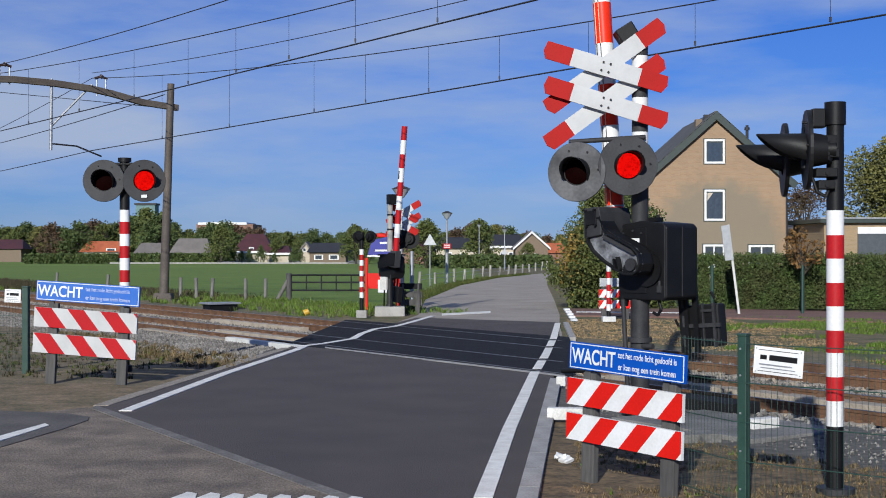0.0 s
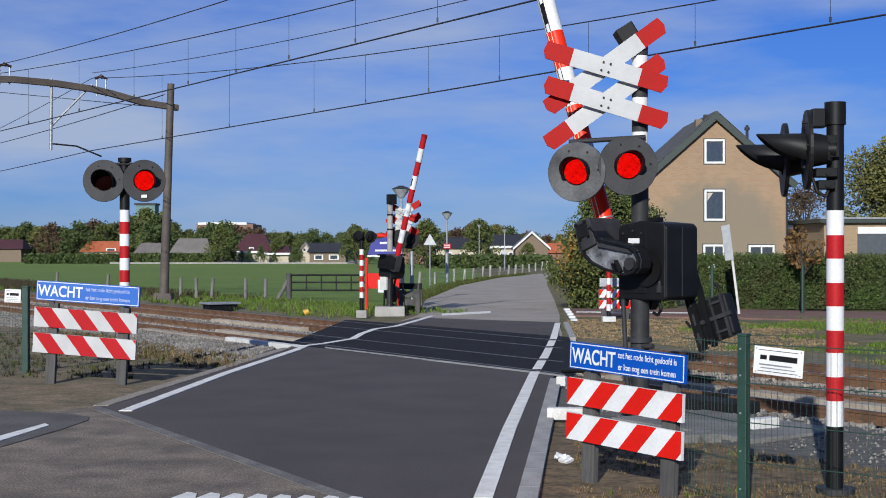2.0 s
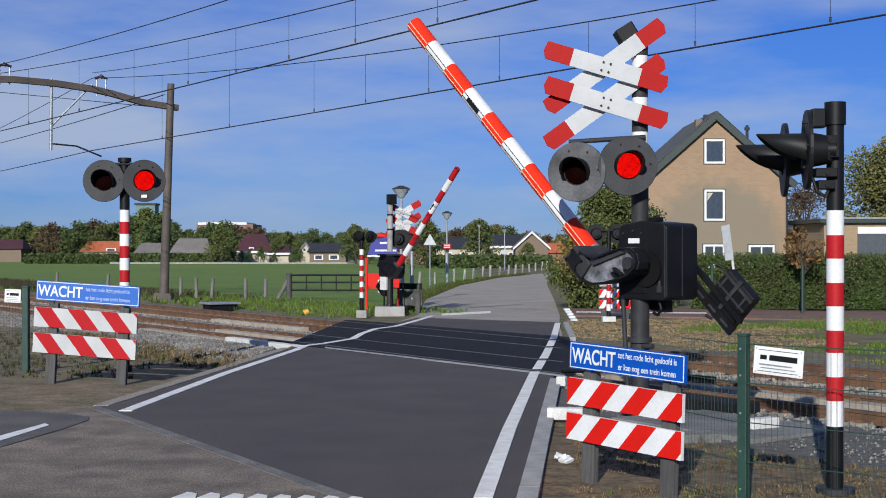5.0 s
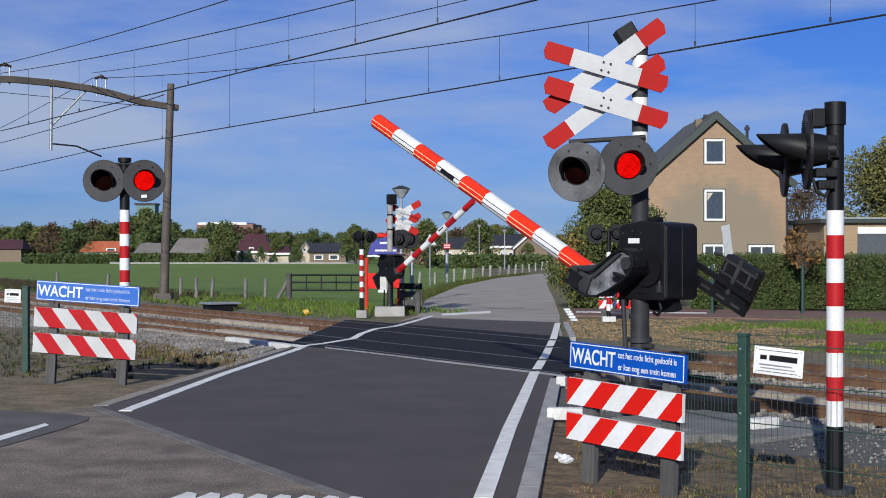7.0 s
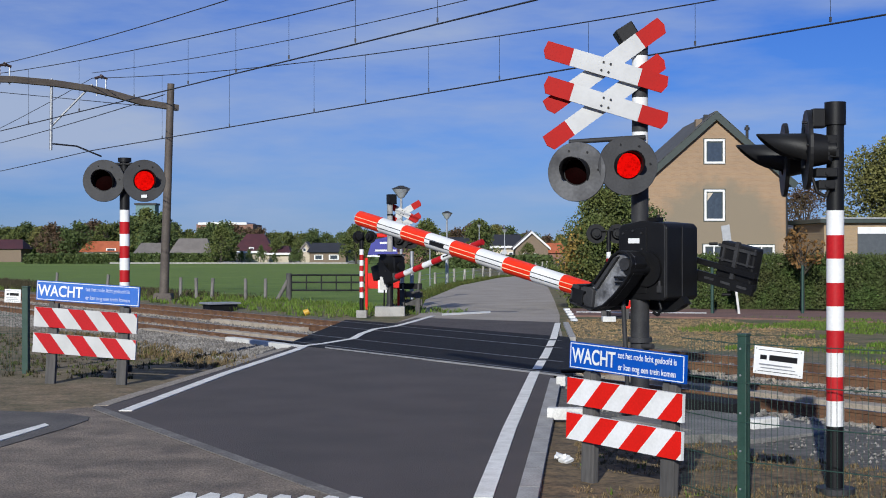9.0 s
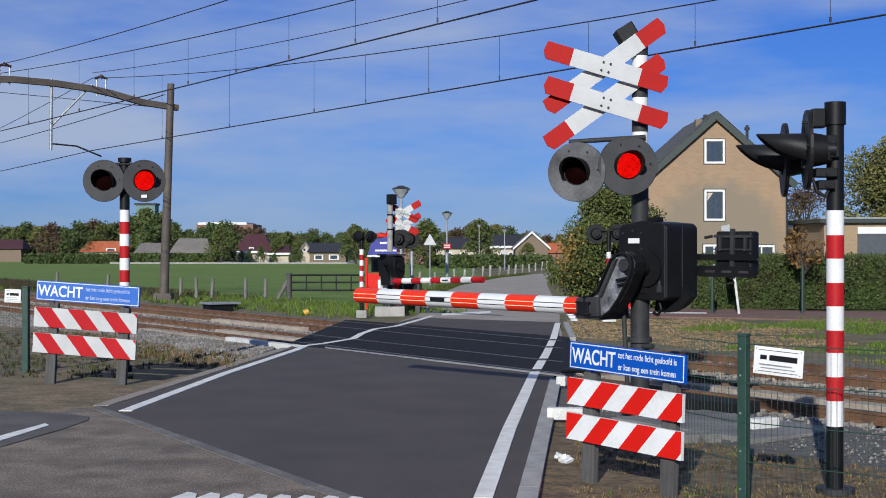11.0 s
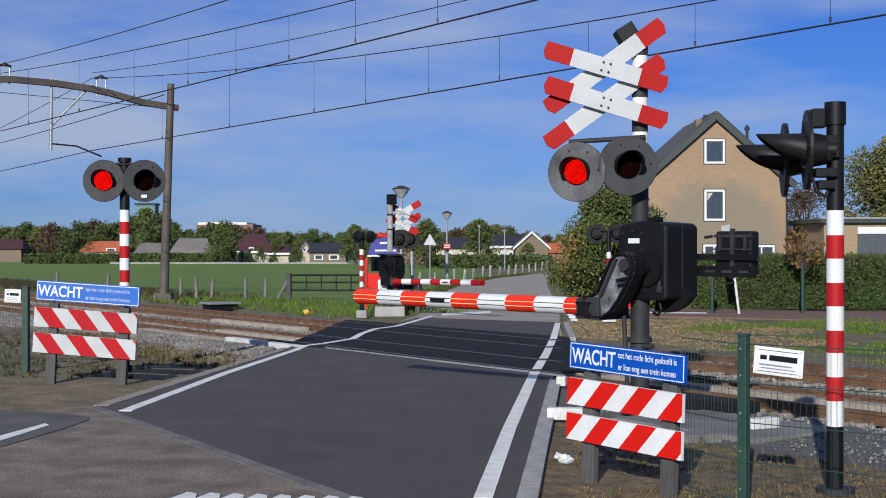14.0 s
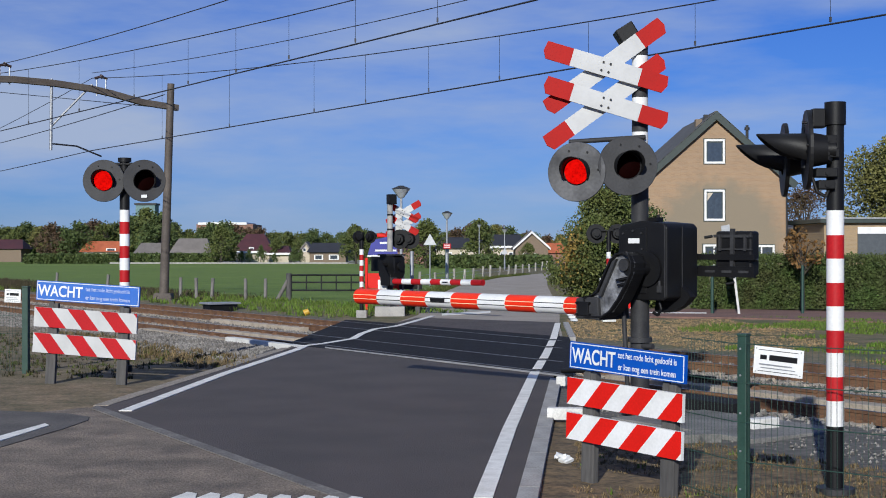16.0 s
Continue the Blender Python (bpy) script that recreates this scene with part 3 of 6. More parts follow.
def build_boom(parent):
    """Moving arm of the near barrier: ribbed goose-neck casting, banded tube, and counterweight on the far side."""
    prof = [(-0.08, 0.08), (-0.04, 0.16), (0.05, 0.205), (0.17, 0.19), (0.26, 0.11), (0.37, -0.09), (0.47, -0.27), (0.543, -0.34), (0.66, -0.355),
            (0.66, -0.60), (0.38, -0.595), (0.25, -0.52), (0.12, -0.37), (0.01, -0.20), (-0.065, -0.05)]
    arm = part("boom_arm", flange(prof, 0.026, 0.26, 0.54), BLACK, parent, "worn black boom bracket", bevel=0.006)
    part("shaft", Shape().rod((0, -0.66, 0), (0, 0.50, 0), 0.075, n=16), BLACK, arm)
    part("side_plate", Shape().prism(prof, 0.46, 0.48), CAST_GREY, arm, "worn grey curved side plate")
    part("back_plate", Shape().prism(prof, 0.265, 0.285), BLACK, arm)
    part("rib", Shape().prism([(0.16, 0.12), (0.22, 0.09), (0.44, -0.32), (0.40, -0.34)], 0.48, 0.53), DARK_GREY, arm, "dark rib along the casting")
    part("rib", Shape().box((0.10, 0.51, -0.10), (0.16, 0.06, 0.025), at=pose(0, 0, 0, 0, 12, 0)), BLACK, arm)
    part("rib", Shape().box((0.11, 0.51, -0.16), (0.12, 0.06, 0.02), at=pose(0, 0, 0, 0, 12, 0)), BLACK, arm)
    part("boss", Shape().rod((0.05, 0.48, 0.05), (0.05, 0.525, 0.05), 0.075, n=18), DARK_GREY, arm, "dark round shaft end")
    # clamp that grips the tube
    part("clamp", Shape().prism([(0.44, -0.36), (0.50, -0.345), (0.72, -0.352), (0.785, -0.37), (0.785, -0.61), (0.42, -0.625)], -0.06, 0.53), DARK_GREY, arm, "dark grey boom clamp", bevel=0.012)
    part("clamp_plate", Shape().box((0.66, 0.54, -0.49), (0.17, 0.02, 0.17)), BLACK, arm, bevel=0.006)
    for dz in (-0.42, -0.56):
        for du in (0.56, 0.75):
            part("bolt", Shape().rod((du, 0.53, dz), (du, 0.565, dz), 0.016, n=8), BLACK, arm)
    part("end_ring", Shape().rod((0.80, 0.067, -0.4885), (0.82, 0.067, -0.4885), 0.118, n=20), GALVANISED, arm, "pale ring round the tube")
    banded_tube(arm, 0.72, 5.415, 0.067, 0.4885, 0.112, 0.5145, 3)
    # sector plate under the box
    part("drive_sector", Shape().prism([(0, 0.05)] + [(math.cos(radians(t)) * 0.54, math.sin(radians(t)) * 0.54) for t in range(-142, -70, 8)], -0.28, -0.16), BLACK, arm, "black sector plate")
    # counterweight on two slotted bars on the far side
    for zc, hh in ((0.145, 0.07), (-0.03, 0.13)):
        part("weight_bar", Shape().box((-0.52, -0.59, zc), (1.06, 0.045, hh)), BLACK, arm)
    for u in (-0.42, -0.66, -0.9):
        part("bar_slot", Shape().box((u, -0.565, -0.03), (0.14, 0.012, 0.03)), DARK_GREY, arm)
    weight = part("counterweight", Shape().box((-0.72, -0.70, 0.19), (0.52, 0.17, 0.54)), BLACK, arm, "black slotted counterweight", bevel=0.03)
    for c_, s_ in (((-0.72, -0.605, 0.40), (0.54, 0.03, 0.035)), ((-0.72, -0.605, 0.24), (0.54, 0.03, 0.02)), ((-0.72, -0.60, 0.19), (0.05, 0.04, 0.60)), ((-0.54, -0.60, 0.32), (0.03, 0.03, 0.2)), ((-0.90, -0.60, 0.32), (0.03, 0.03, 0.2))):
        part("weight_rib", Shape().box(c_, s_), DARK_GREY, weight)
    for u, w in ((-1.05, 0.12), (-0.40, 0.40), (-0.72, -0.16)):
        part("weight_bolt", Shape().rod((u, -0.64, w), (u + 0.09, -0.6, w - 0.02), 0.018, n=8), BLACK, weight)
    return arm


def build_barrier(at, label, times, group):
    """The near barrier: post, drive box and moving arm about a shaft at (-0.2135, 1.76)."""
    b = thing("crossing_barrier", at, label, "barrier", group)
    post = Shape().rod((0, 0, 0), (0, 0, 1.4), 0.115, n=20).rod((0, 0, 0.86), (0, 0, 0.92), 0.15, n=20).rod((0, 0, 0.0), (0, 0, 0.06), 0.24, n=20)
    part("post", post, DARK_GREY, b, "dark grey round steel post")
    part("conduit", Shape().rod((0.06, 0.14, 0), (0.15, 0.14, 1.38), 0.03, n=10).rod((-0.24, 0.05, 0.82), (0.02, 0.05, 0.82), 0.035, n=8), DARK_GREY, b, "thin dark cable pipe")
    body = Shape().prism([(-0.5, 1.42), (-0.44, 1.38), (0.16, 1.38), (0.24, 1.43), (0.24, 2.25), (0.19, 2.30), (-0.1, 2.34), (-0.45, 2.31), (-0.5, 2.26)], -0.50, 0.12)
    box = part("drive_box", body, BLACK, b, "black steel barrier drive box", bevel=0.02)
    part("front_panel", Shape().prism([(-0.20, 1.46), (0.19, 1.46), (0.19, 2.22), (-0.20, 2.26)], 0.12, 0.132), BLACK, box, "black bolted front panel", bevel=0.006)
    part("shaft_ring", Shape().rod((-0.2135, 0.12, 1.76), (-0.2135, 0.16, 1.76), 0.215, n=24), BLACK, box, "round bearing plate", bevel=0.008)
    part("lid_hinge", Shape().box((-0.12, -0.1, 2.36), (0.22, 0.12, 0.05)).rod((-0.2, -0.1, 2.34), (-0.2, -0.1, 2.42), 0.02, n=8).box((0.05, -0.3, 2.33), (0.3, 0.05, 0.04)), BLACK, box)
    part("name_plate", Shape().box((-0.015, 0.138, 2.10), (0.17, 0.006, 0.062)), WHITE, box, "small white plate")
    part("ridge", Shape().box((-0.47, 0.124, 1.85), (0.012, 0.012, 0.86)), DARK_GREY, box)
    part("side_seam", Shape().box((-0.503, -0.18, 1.85), (0.008, 0.012, 0.84)), DARK_GREY, box)
    for u, w in ((0.15, 2.19), (0.0, 2.22), (-0.13, 2.19), (-0.19, 1.78), (-0.19, 1.62), (-0.14, 2.0)):
        part("bolt", Shape().rod((u, 0.13, w), (u, 0.15, w), 0.013, n=8), GALVANISED if w < 1.9 else DARK_GREY, box)
    part("padlock", Shape().box((-0.40, 0.135, 1.52), (0.06, 0.03, 0.08)).rod((-0.40, 0.135, 1.55), (-0.40, 0.135, 1.62), 0.018, n=8), DARK_GREY, box, "scuffed steel lock")
    part("hook", Shape().tube([(-0.3, 0.02, 1.4), (-0.34, 0.02, 1.27), (-0.29, 0.02, 1.2), (-0.22, 0.02, 1.23)], 0.02), BLACK, box)
    part("cable_gland", Shape().rod((0.2, 0.06, 1.30), (0.2, 0.06, 1.42), 0.055, 0.07, n=12), BLACK, box)
    arm = build_boom(b)
    rows = boom_rows(times, -0.2135, 1.76)
    arm.matrix_basis = rows[0][1]
    MOVES.append((arm, rows))
    return b


def build_far_barrier(at, label, times, group):
    """The far barrier, seen from its back; its tube runs past the shaft on the side of the rails."""
    b = thing("crossing_barrier", at, label, "barrier", group)
    part("post", Shape().rod((0, 0, 0), (0, 0, 1.5), 0.1, n=16).rod((0, 0, 0), (0, 0, 0.3), 0.17, 0.12, n=16), DARK_GREY, b, "dark grey round steel post")
    part("conduit", Shape().rod((0.18, -0.1, 0), (0.14, -0.1, 1.2), 0.03, n=8).rod((-0.2, -0.08, 0), (-0.14, -0.08, 1.1), 0.025, n=8), BLACK, b)
    body = Shape().prism([(-0.42, 1.15), (-0.2, 1.05), (0.22, 1.08), (0.32, 1.25), (0.30, 1.72), (0.1, 1.82), (-0.34, 1.80), (-0.44, 1.66)], -0.1, 0.34)
    box = part("drive_box", body, BLACK, b, "black steel barrier drive box", bevel=0.03)
    part("lid", Shape().box((-0.06, 0.12, 1.80), (0.74, 0.5, 0.05)), DARK_GREY, box, bevel=0.01)
    part("hand_wheel", Shape().rod((0.34, 0.1, 1.45), (0.44, 0.1, 1.45), 0.13, n=14), BLACK, box)
    part("cover", Shape().box((-0.14, -0.13, 0.93), (0.27, 0.08, 0.40)).box((-0.14, -0.175, 0.99), (0.2, 0.01, 0.05)), PALE_CONCRETE, b, "pale grey electrical cabinet on the post", bevel=0.02)
    hub = Shape().prism([(-0.12, 0.08), (0.06, 0.12), (0.16, 0.0), (0.42, -0.38), (0.42, -0.62), (0.05, -0.62), (0.0, -0.35)], -0.36, -0.33)
    arm = part("boom_arm", hub, BLACK, b, "dark grey boom bracket")
    part("shaft", Shape().rod((0, -0.32, 0), (0, 0.3, 0), 0.08, n=12), BLACK, arm)
    part("clamp", Shape().box((0.23, -0.205, -0.505), (0.50, 0.24, 0.24)), PLATE_GREY, arm, "dark grey boom clamp", bevel=0.015)
    banded_tube(arm, 0.47, 4.24, -0.205, 0.505, 0.088, 0.42, 3, DULL_RED)
    for w in (-0.06, 0.08):
        part("weight_bar", Shape().box((-0.46, 0.36, w), (0.9, 0.04, 0.06)), BLACK, arm)
    part("counterweight", Shape().box((-0.92, 0.38, 0.02), (0.48, 0.18, 0.46)), BLACK, arm, "black counterweight", bevel=0.02)
    part("stay", Shape().rod((0.2, -0.36, -0.25), (-0.5, 0.30, 0.02), 0.03, n=8), BLACK, arm)
    rows = boom_rows(times, -0.058, 1.50)
    arm.matrix_basis = rows[0][1]
    MOVES.append((arm, rows))
    return b


BOOM_TURN = 133.9
NEAR_TIMES = [(0, 85.3), (0.5, 84.6), (1.0, 80.9), (1.5, 75.4), (2.0, 71.2), (2.5, 66.9), (3.0, 62.3), (3.5, 57.9), (4.0, 53.4), (4.2, 51.5), (5.2, 42.8), (6.3, 34.0),
              (6.5, 32.3), (7.0, 28.0), (7.5, 24.2), (8.0, 20.3), (8.5, 16.4), (9.0, 12.5), (9.2, 11.1), (10.1, 4.5), (10.8, 0.9), (11.2, 0.3), (16, 0.3)]
FAR_TIMES = [(0, 84), (0.5, 83.2), (1.0, 79.9), (1.5, 75.5), (2.0, 71.5), (2.5, 67.5), (3.0, 63.8), (3.5, 59.8), (4.0, 55.8), (4.2, 54.2), (5.2, 46.4), (6.3, 38.0), (6.5, 36.5),
             (7.0, 32.4), (7.5, 28.3), (8.0, 24.2), (8.5, 20.1), (9.0, 16), (9.2, 14.5), (10.1, 7.4), (11.0, 1.6), (11.5, 0.4), (16, 0.4)]

# near barrier with cross and lamps on its post
near_barrier = build_barrier(pose(2.41, 17.3, 0, 0, 0, BOOM_TURN), "red and white half barrier with black drive box and flashing signal", NEAR_TIMES, "barriers")
inv = pose(0, 0, 0, 0, 0, -BOOM_TURN)
up = Shape().rod((0, 0, 2.2), (0, 0, 3.24), 0.105, n=20)
z = 3.24
for i, b_ in enumerate((0.19, 0.27, 0.15, 0.34, 0.17, 0.26)):
    up.rod((0, 0, z), (0, 0, z + b_), 0.098, n=20, slot=(1, 0, 1, 0, 1, 0)[i])
    z += b_
part("upper_post", up, [DARK_GREY, WHITE], near_barrier, "black post with white bands")
part("post_cap", Shape().box((0, 0, 0), (0.24, 0.3, 0.24)).rod((0.03, 0, -0.16), (0, 0, 0), 0.07, n=10), BLACK, near_barrier, "black box on the post's top", at=inv @ pose(-0.14, 0.14, 4.63, 0, -32, 0), bevel=0.015)
part("lamp_bracket", Shape().rod((-0.88, -0.12, 3.30), (0.05, -0.12, 3.36), 0.03, n=8), DARK_GREY, near_barrier, at=inv)
signal_lamp(near_barrier, inv @ pose(-0.80, -0.26, 2.93, 0, 0, -20), 0.36, 0.150, flashes(True), plate_mat=PLATE_WORN)
signal_lamp(near_barrier, inv @ pose(-0.19, -0.34, 3.0, 0, 0, 4), 0.36, 0.152, flashes(False))
cross_sign(near_barrier, inv @ pose(-0.44, -0.14, 0, 0, 0, 0), ((4.20, 16.5, -0.05), (3.77, 17.0, -0.05), (4.22, -36, 0.03), (3.785, -36, 0.03)), 1.56, 0.214, 0.35)


def build_signal(at, label, h, bands, dark, lamps, r=0.075):
    s = thing("crossing_signal", at, label, "signal", "signal posts")
    ring_post("post", h, r, bands, s, dark, [BLACK, WHITE, DULL_RED])
    part("post_cap", Shape().rod((0, 0, h - 0.02), (0, 0, h + 0.05), r * 1.35, n=16), BLACK, s)
    part("foot", Shape().rod((0, 0, 0), (0, 0, 0.10), r * 1.6, n=16), BLACK, s)
    part("crossbar", Shape().rod((-0.42, -0.06, h - 0.06), (0.42, -0.06, h - 0.06), 0.028, n=8), BLACK, s)
    return s


# signal on the other side of the road, facing us
LZ = 23.5
left_signal = build_signal(pose(-5.292, LZ, -0.03), "red and white banded post with two flashing lamps", 3.495, [0.2] * 7, 1.28, None, 0.082)
signal_lamp(left_signal, pose(-0.30, -0.2, 3.155, 0, 0, 0), 0.348, 0.16, flashes(True, 0.02), 0.24)
signal_lamp(left_signal, pose(0.37, -0.2, 3.155, 0, 0, 16), 0.348, 0.16, flashes(False), 0.24)

part("lamp_label", Shape().box((0.35, -0.215, 2.90), (0.13, 0.006, 0.05)), GALVANISED, left_signal, "small pale label under the lamp")

# signal at the roadside, seen from its side
right_signal = thing("crossing_signal", pose(3.26, 11.75, -0.03), "red and white banded post with black lamps turned sideways", "signal", "signal posts")
ring_post("post", 3.2, 0.0715, [0.21, 0.20, 0.20, 0.185, 0.20, 0.195, 0.20, 0.195, 0.205], right_signal, 0.56, [BLACK, WHITE, DULL_RED])
part("post_cap", Shape().rod((0, 0, 3.06), (0, 0, 3.25), 0.088, n=16), BLACK, right_signal)
part("foot", Shape().rod((0, 0, 0), (0, 0, 0.05), 0.16, n=16), DARK_GREY, right_signal)
part("crossbar", Shape().tube([(0.02, 0.1, 3.14), (-0.16, 0.06, 3.12), (-0.24, -0.02, 3.04), (-0.26, -0.02, 2.7)], 0.03).rod((0, 0, 2.86), (-0.3, 0.0, 2.86), 0.05, n=10).rod((0.02, 0.02, 3.0), (-0.1, -0.1, 2.75), 0.04, n=10), BLACK, right_signal)
for z_, w_ in ((2.93, 0.11), (2.82, 0.15), (2.66, 0.12), (2.56, 0.08)):
    part("clamp_block", Shape().box((-0.10, -0.04, z_), (w_ + 0.06, 0.17, 0.075)).rod((-0.10, -0.14, z_), (-0.10, -0.10, z_), 0.022, n=8), BLACK, right_signal, bevel=0.01)
part("lamp_cable", Shape().tube([(-0.20, -0.04, 2.62), (-0.17, -0.08, 2.5), (-0.10, -0.09, 2.46), (-0.06, -0.07, 2.55)], 0.014), BLACK, right_signal, "black looped cable")
part("arm_bracket", Shape().box((-0.13, 0.06, 3.12), (0.12, 0.13, 0.16)), BLACK, right_signal, bevel=0.015)
signal_lamp(right_signal, pose(-0.26, -0.05, 2.85, 0, 0, -98), 0.33, 0.12, None, 0.40, BLACK)
signal_lamp(right_signal, pose(-0.315, 0.50, 2.80, 0, 0, -98), 0.32, 0.12, None, 0.40, BLACK)


# ---- waiting boards ----
def words(text, size, at, parent, material, label):
    c = bpy.data.curves.new("lettering", "FONT")
    c.body, c.size, c.extrude = text, size, 0.001
    c.align_y, c.offset = "CENTER", 0.0035 if size > 0.1 else 0.0005
    c.materials.append(material)
    ob = new("lettering", c)
    ob.parent = parent
    ob.matrix_basis = at
    return tagged(ob, label)


def build_wait_sign(at, lean, width, label, back=False, blue=None, dull=False):
    """Blue plate over two striped boards on two posts; local x along the boards, front at -y."""
    t = thing("wait_sign", at, label, "warning sign", "waiting signs")
    half = width / 2
    for x in (-half * 0.66, half * 0.72):
        part("leg", Shape().box((x, 0.06, 0.42), (0.15, 0.07, 1.0)), DARK_WOOD, t, "dark weathered post", bevel=0.008)
    for zc in (0.745, 0.435):
        brd = part("board", Shape().box((0, 0, zc), (width, 0.035, 0.235)), DARK_WOOD if back else CROSS_WHITE if dull else WHITE, t, "" if back else "red and white striped board")
        step, sh = width * 0.32, 0.155 * width
        s = Shape()
        for i in range(-1, 4):
            x0 = -half + i * step + 0.16 * width
            lo, hi = zc - 0.117, zc + 0.117
            pts = [(x0, lo), (x0 + step / 2, lo), (x0 + step / 2 + sh * lean, hi), (x0 + sh * lean, hi)]
            clip = clip_span(pts, -half + 0.002, half - 0.002)
            if len(clip) > 2:
                s.prism(clip, -0.0215, -0.0178)
        part("stripe", s, DULL_RED if dull else RED, brd, "red slanting stripes")
    pl = part("plate", Shape().box((0, -0.005, 1.065), (width * 1.0, 0.03, 0.235)), BLACK if back else blue or BLUE, t, "" if back else "blue plate with white lettering", at=pose(0.02, 0, 0))
    rim = Shape()
    for dz in (-0.105, 0.105):
        rim.box((0, -0.021, 1.065 + dz), (width - 0.03, 0.003, 0.008))
    for dx in (-1, 1):
        rim.box((dx * (half - 0.015), -0.021, 1.065), (0.008, 0.003, 0.21))
    part("rim", rim, WHITE, pl)
    for dx in (-1, 1):
        part("strap", Shape().box((dx * half * 0.68, 0.03, 1.0), (0.06, 0.03, 0.3)), DARK_WOOD, t)
    return t, pl


def clip_span(pts, lo, hi):
    for lim, keep in ((lo, lambda x: x >= lo), (hi, lambda x: x <= hi)):
        out = []
        for (xa, za), (xb, zb) in zip(pts, pts[1:] + pts[:1]):
            if keep(xa):
                out.append((xa, za))
            if keep(xa) != keep(xb):
                f = (lim - xa) / (xb - xa)
                out.append((lim, za + f * (zb - za)))
        pts = out
        if not pts:
            break
    return pts


t1, plate1 = build_wait_sign(pose(1.52, 12.05, -0.02, 0, 2.2, -50), 1.0, 1.32, "blue wait sign over red and white striped boards")
words("WACHT", 0.185, pose(-0.625, -0.0215, 1.06, 90, 0, 0) @ Matrix.Diagonal((0.74, 1, 1, 1)), plate1, WHITE, "white capital letters")
words("tot het rode licht gedoofd is", 0.076, pose(-0.08, -0.0215, 1.112, 90, 0, 0) @ Matrix.Diagonal((0.75, 1, 1, 1)), plate1, WHITE, "small white letters")
words("er kan nog een trein komen", 0.076, pose(-0.08, -0.0215, 1.012, 90, 0, 0) @ Matrix.Diagonal((0.75, 1, 1, 1)), plate1, WHITE, "small white letters")
t2, plate2 = build_wait_sign(pose(-5.46, 21.4, -0.02, 0, 3.2, -14) @ Matrix.Diagonal((1.07, 1, 1.27, 1)), -1.0, 1.60, "weathered blue wait sign over red and white striped boards", blue=FADED_BLUE, dull=True)
words("WACHT", 0.185, pose(-0.77, -0.0215, 1.06, 90, 0, 0) @ Matrix.Diagonal((1.0, 1, 1, 1)), plate2, WHITE, "white capital letters")
words("tot het rode licht gedoofd is", 0.066, pose(-0.03, -0.0215, 1.112, 90, 0, 0) @ Matrix.Diagonal((0.9, 1, 1, 1)), plate2, FADED_WHITE, "small white letters")
words("er kan nog een trein komen", 0.066, pose(-0.03, -0.0215, 1.012, 90, 0, 0) @ Matrix.Diagonal((0.92, 1, 1, 1)), plate2, FADED_WHITE, "small white letters")


# ---- far side of the crossing ----
far_barrier = build_far_barrier(pose(-1.62, 43.2, 0.02, 0, 0, BOOM_TURN + 180), "far half barrier with pale post and black drive box", FAR_TIMES, "barriers")
inv2 = pose(0, 0, 0, 0, 0, -BOOM_TURN - 180)
part("upper_post", Shape().rod((0, 0, 1.9), (0, 0, 3.35), 0.085, n=14).rod((0, 0, 2.55), (0, 0, 2.6), 0.09, n=14, slot=1).rod((0, 0, 3.0), (0, 0, 3.05), 0.09, n=14, slot=1), [CONCRETE, BLACK], far_barrier, "pale grey post with dark rings", at=inv2)
part("post_cap", Shape().box((0, 0, 3.5), (0.24, 0.24, 0.3)), BLACK, far_barrier, at=inv2 @ pose(0.05, 0, 0, 0, 0, 25))
cross_sign(far_barrier, inv2 @ pose(0.40, 0.25, 0, 0, 0, -12), ((3.10, 28, -0.05), (2.72, 28, -0.05), (3.10, -30, 0.03), (2.72, -30, 0.03)), 1.1, 0.2, 0.3)
signal_lamp(far_barrier, inv2 @ pose(0.30, 0.2, 2.28, 0, 0, 165), 0.30, 0.14, None, 0.24, BLACK)
signal_lamp(far_barrier, inv2 @ pose(0.62, 0.2, 2.28, 0, 0, 165), 0.30, 0.14, None, 0.24, BLACK)
tagged(part("concrete_footing", Shape().box((-1.617, 43.2, 0.08), (0.9, 0.7, 0.34)), CONCRETE), "grey concrete footing under the far barrier", "footing")

far_sig = thing("crossing_signal", pose(-2.419, 42.0, 0), "banded signal post seen from behind", "signal", "signal posts")
ring_post("post", 2.5, 0.062, [0.16] * 9, far_sig, 0.55, [BLACK, WHITE, DULL_RED])
part("foot", Shape().box((0, 0, 0.07), (0.3, 0.3, 0.22)), CONCRETE, far_sig)
for dx, rz in ((-0.1, 200), (0.28, 150)):
    signal_lamp(far_sig, pose(dx, 0.05, 2.36, 0, 0, rz), 0.18, 0.10, None, 0.2, BLACK)
far_sig2 = thing("crossing_signal", pose(4.571, 39.0, 0), "banded signal post with black lamps seen from behind", "signal", "signal posts")
ring_post("post", 2.5, 0.062, [0.18] * 9, far_sig2, 0.30, [BLACK, WHITE, DULL_RED])
part("foot", Shape().box((0, 0, 0.07), (0.36, 0.34, 0.14)), PALE_CONCRETE, far_sig2)
part("crossbar", Shape().rod((-0.35, 0, 2.5), (0.35, 0, 2.5), 0.025, n=8), BLACK, far_sig2)
for dx in (-0.34, 0.24):
    signal_lamp(far_sig2, pose(dx, 0.08, 2.42, 0, 0, 180), 0.27, 0.13, None, 0.2, BLACK)
t3, _ = build_wait_sign(pose(4.925, 40.5, -0.02, 0, 0, 0), 1.0, 0.92, "small striped board with a grey plate on posts", blue=GALVANISED)
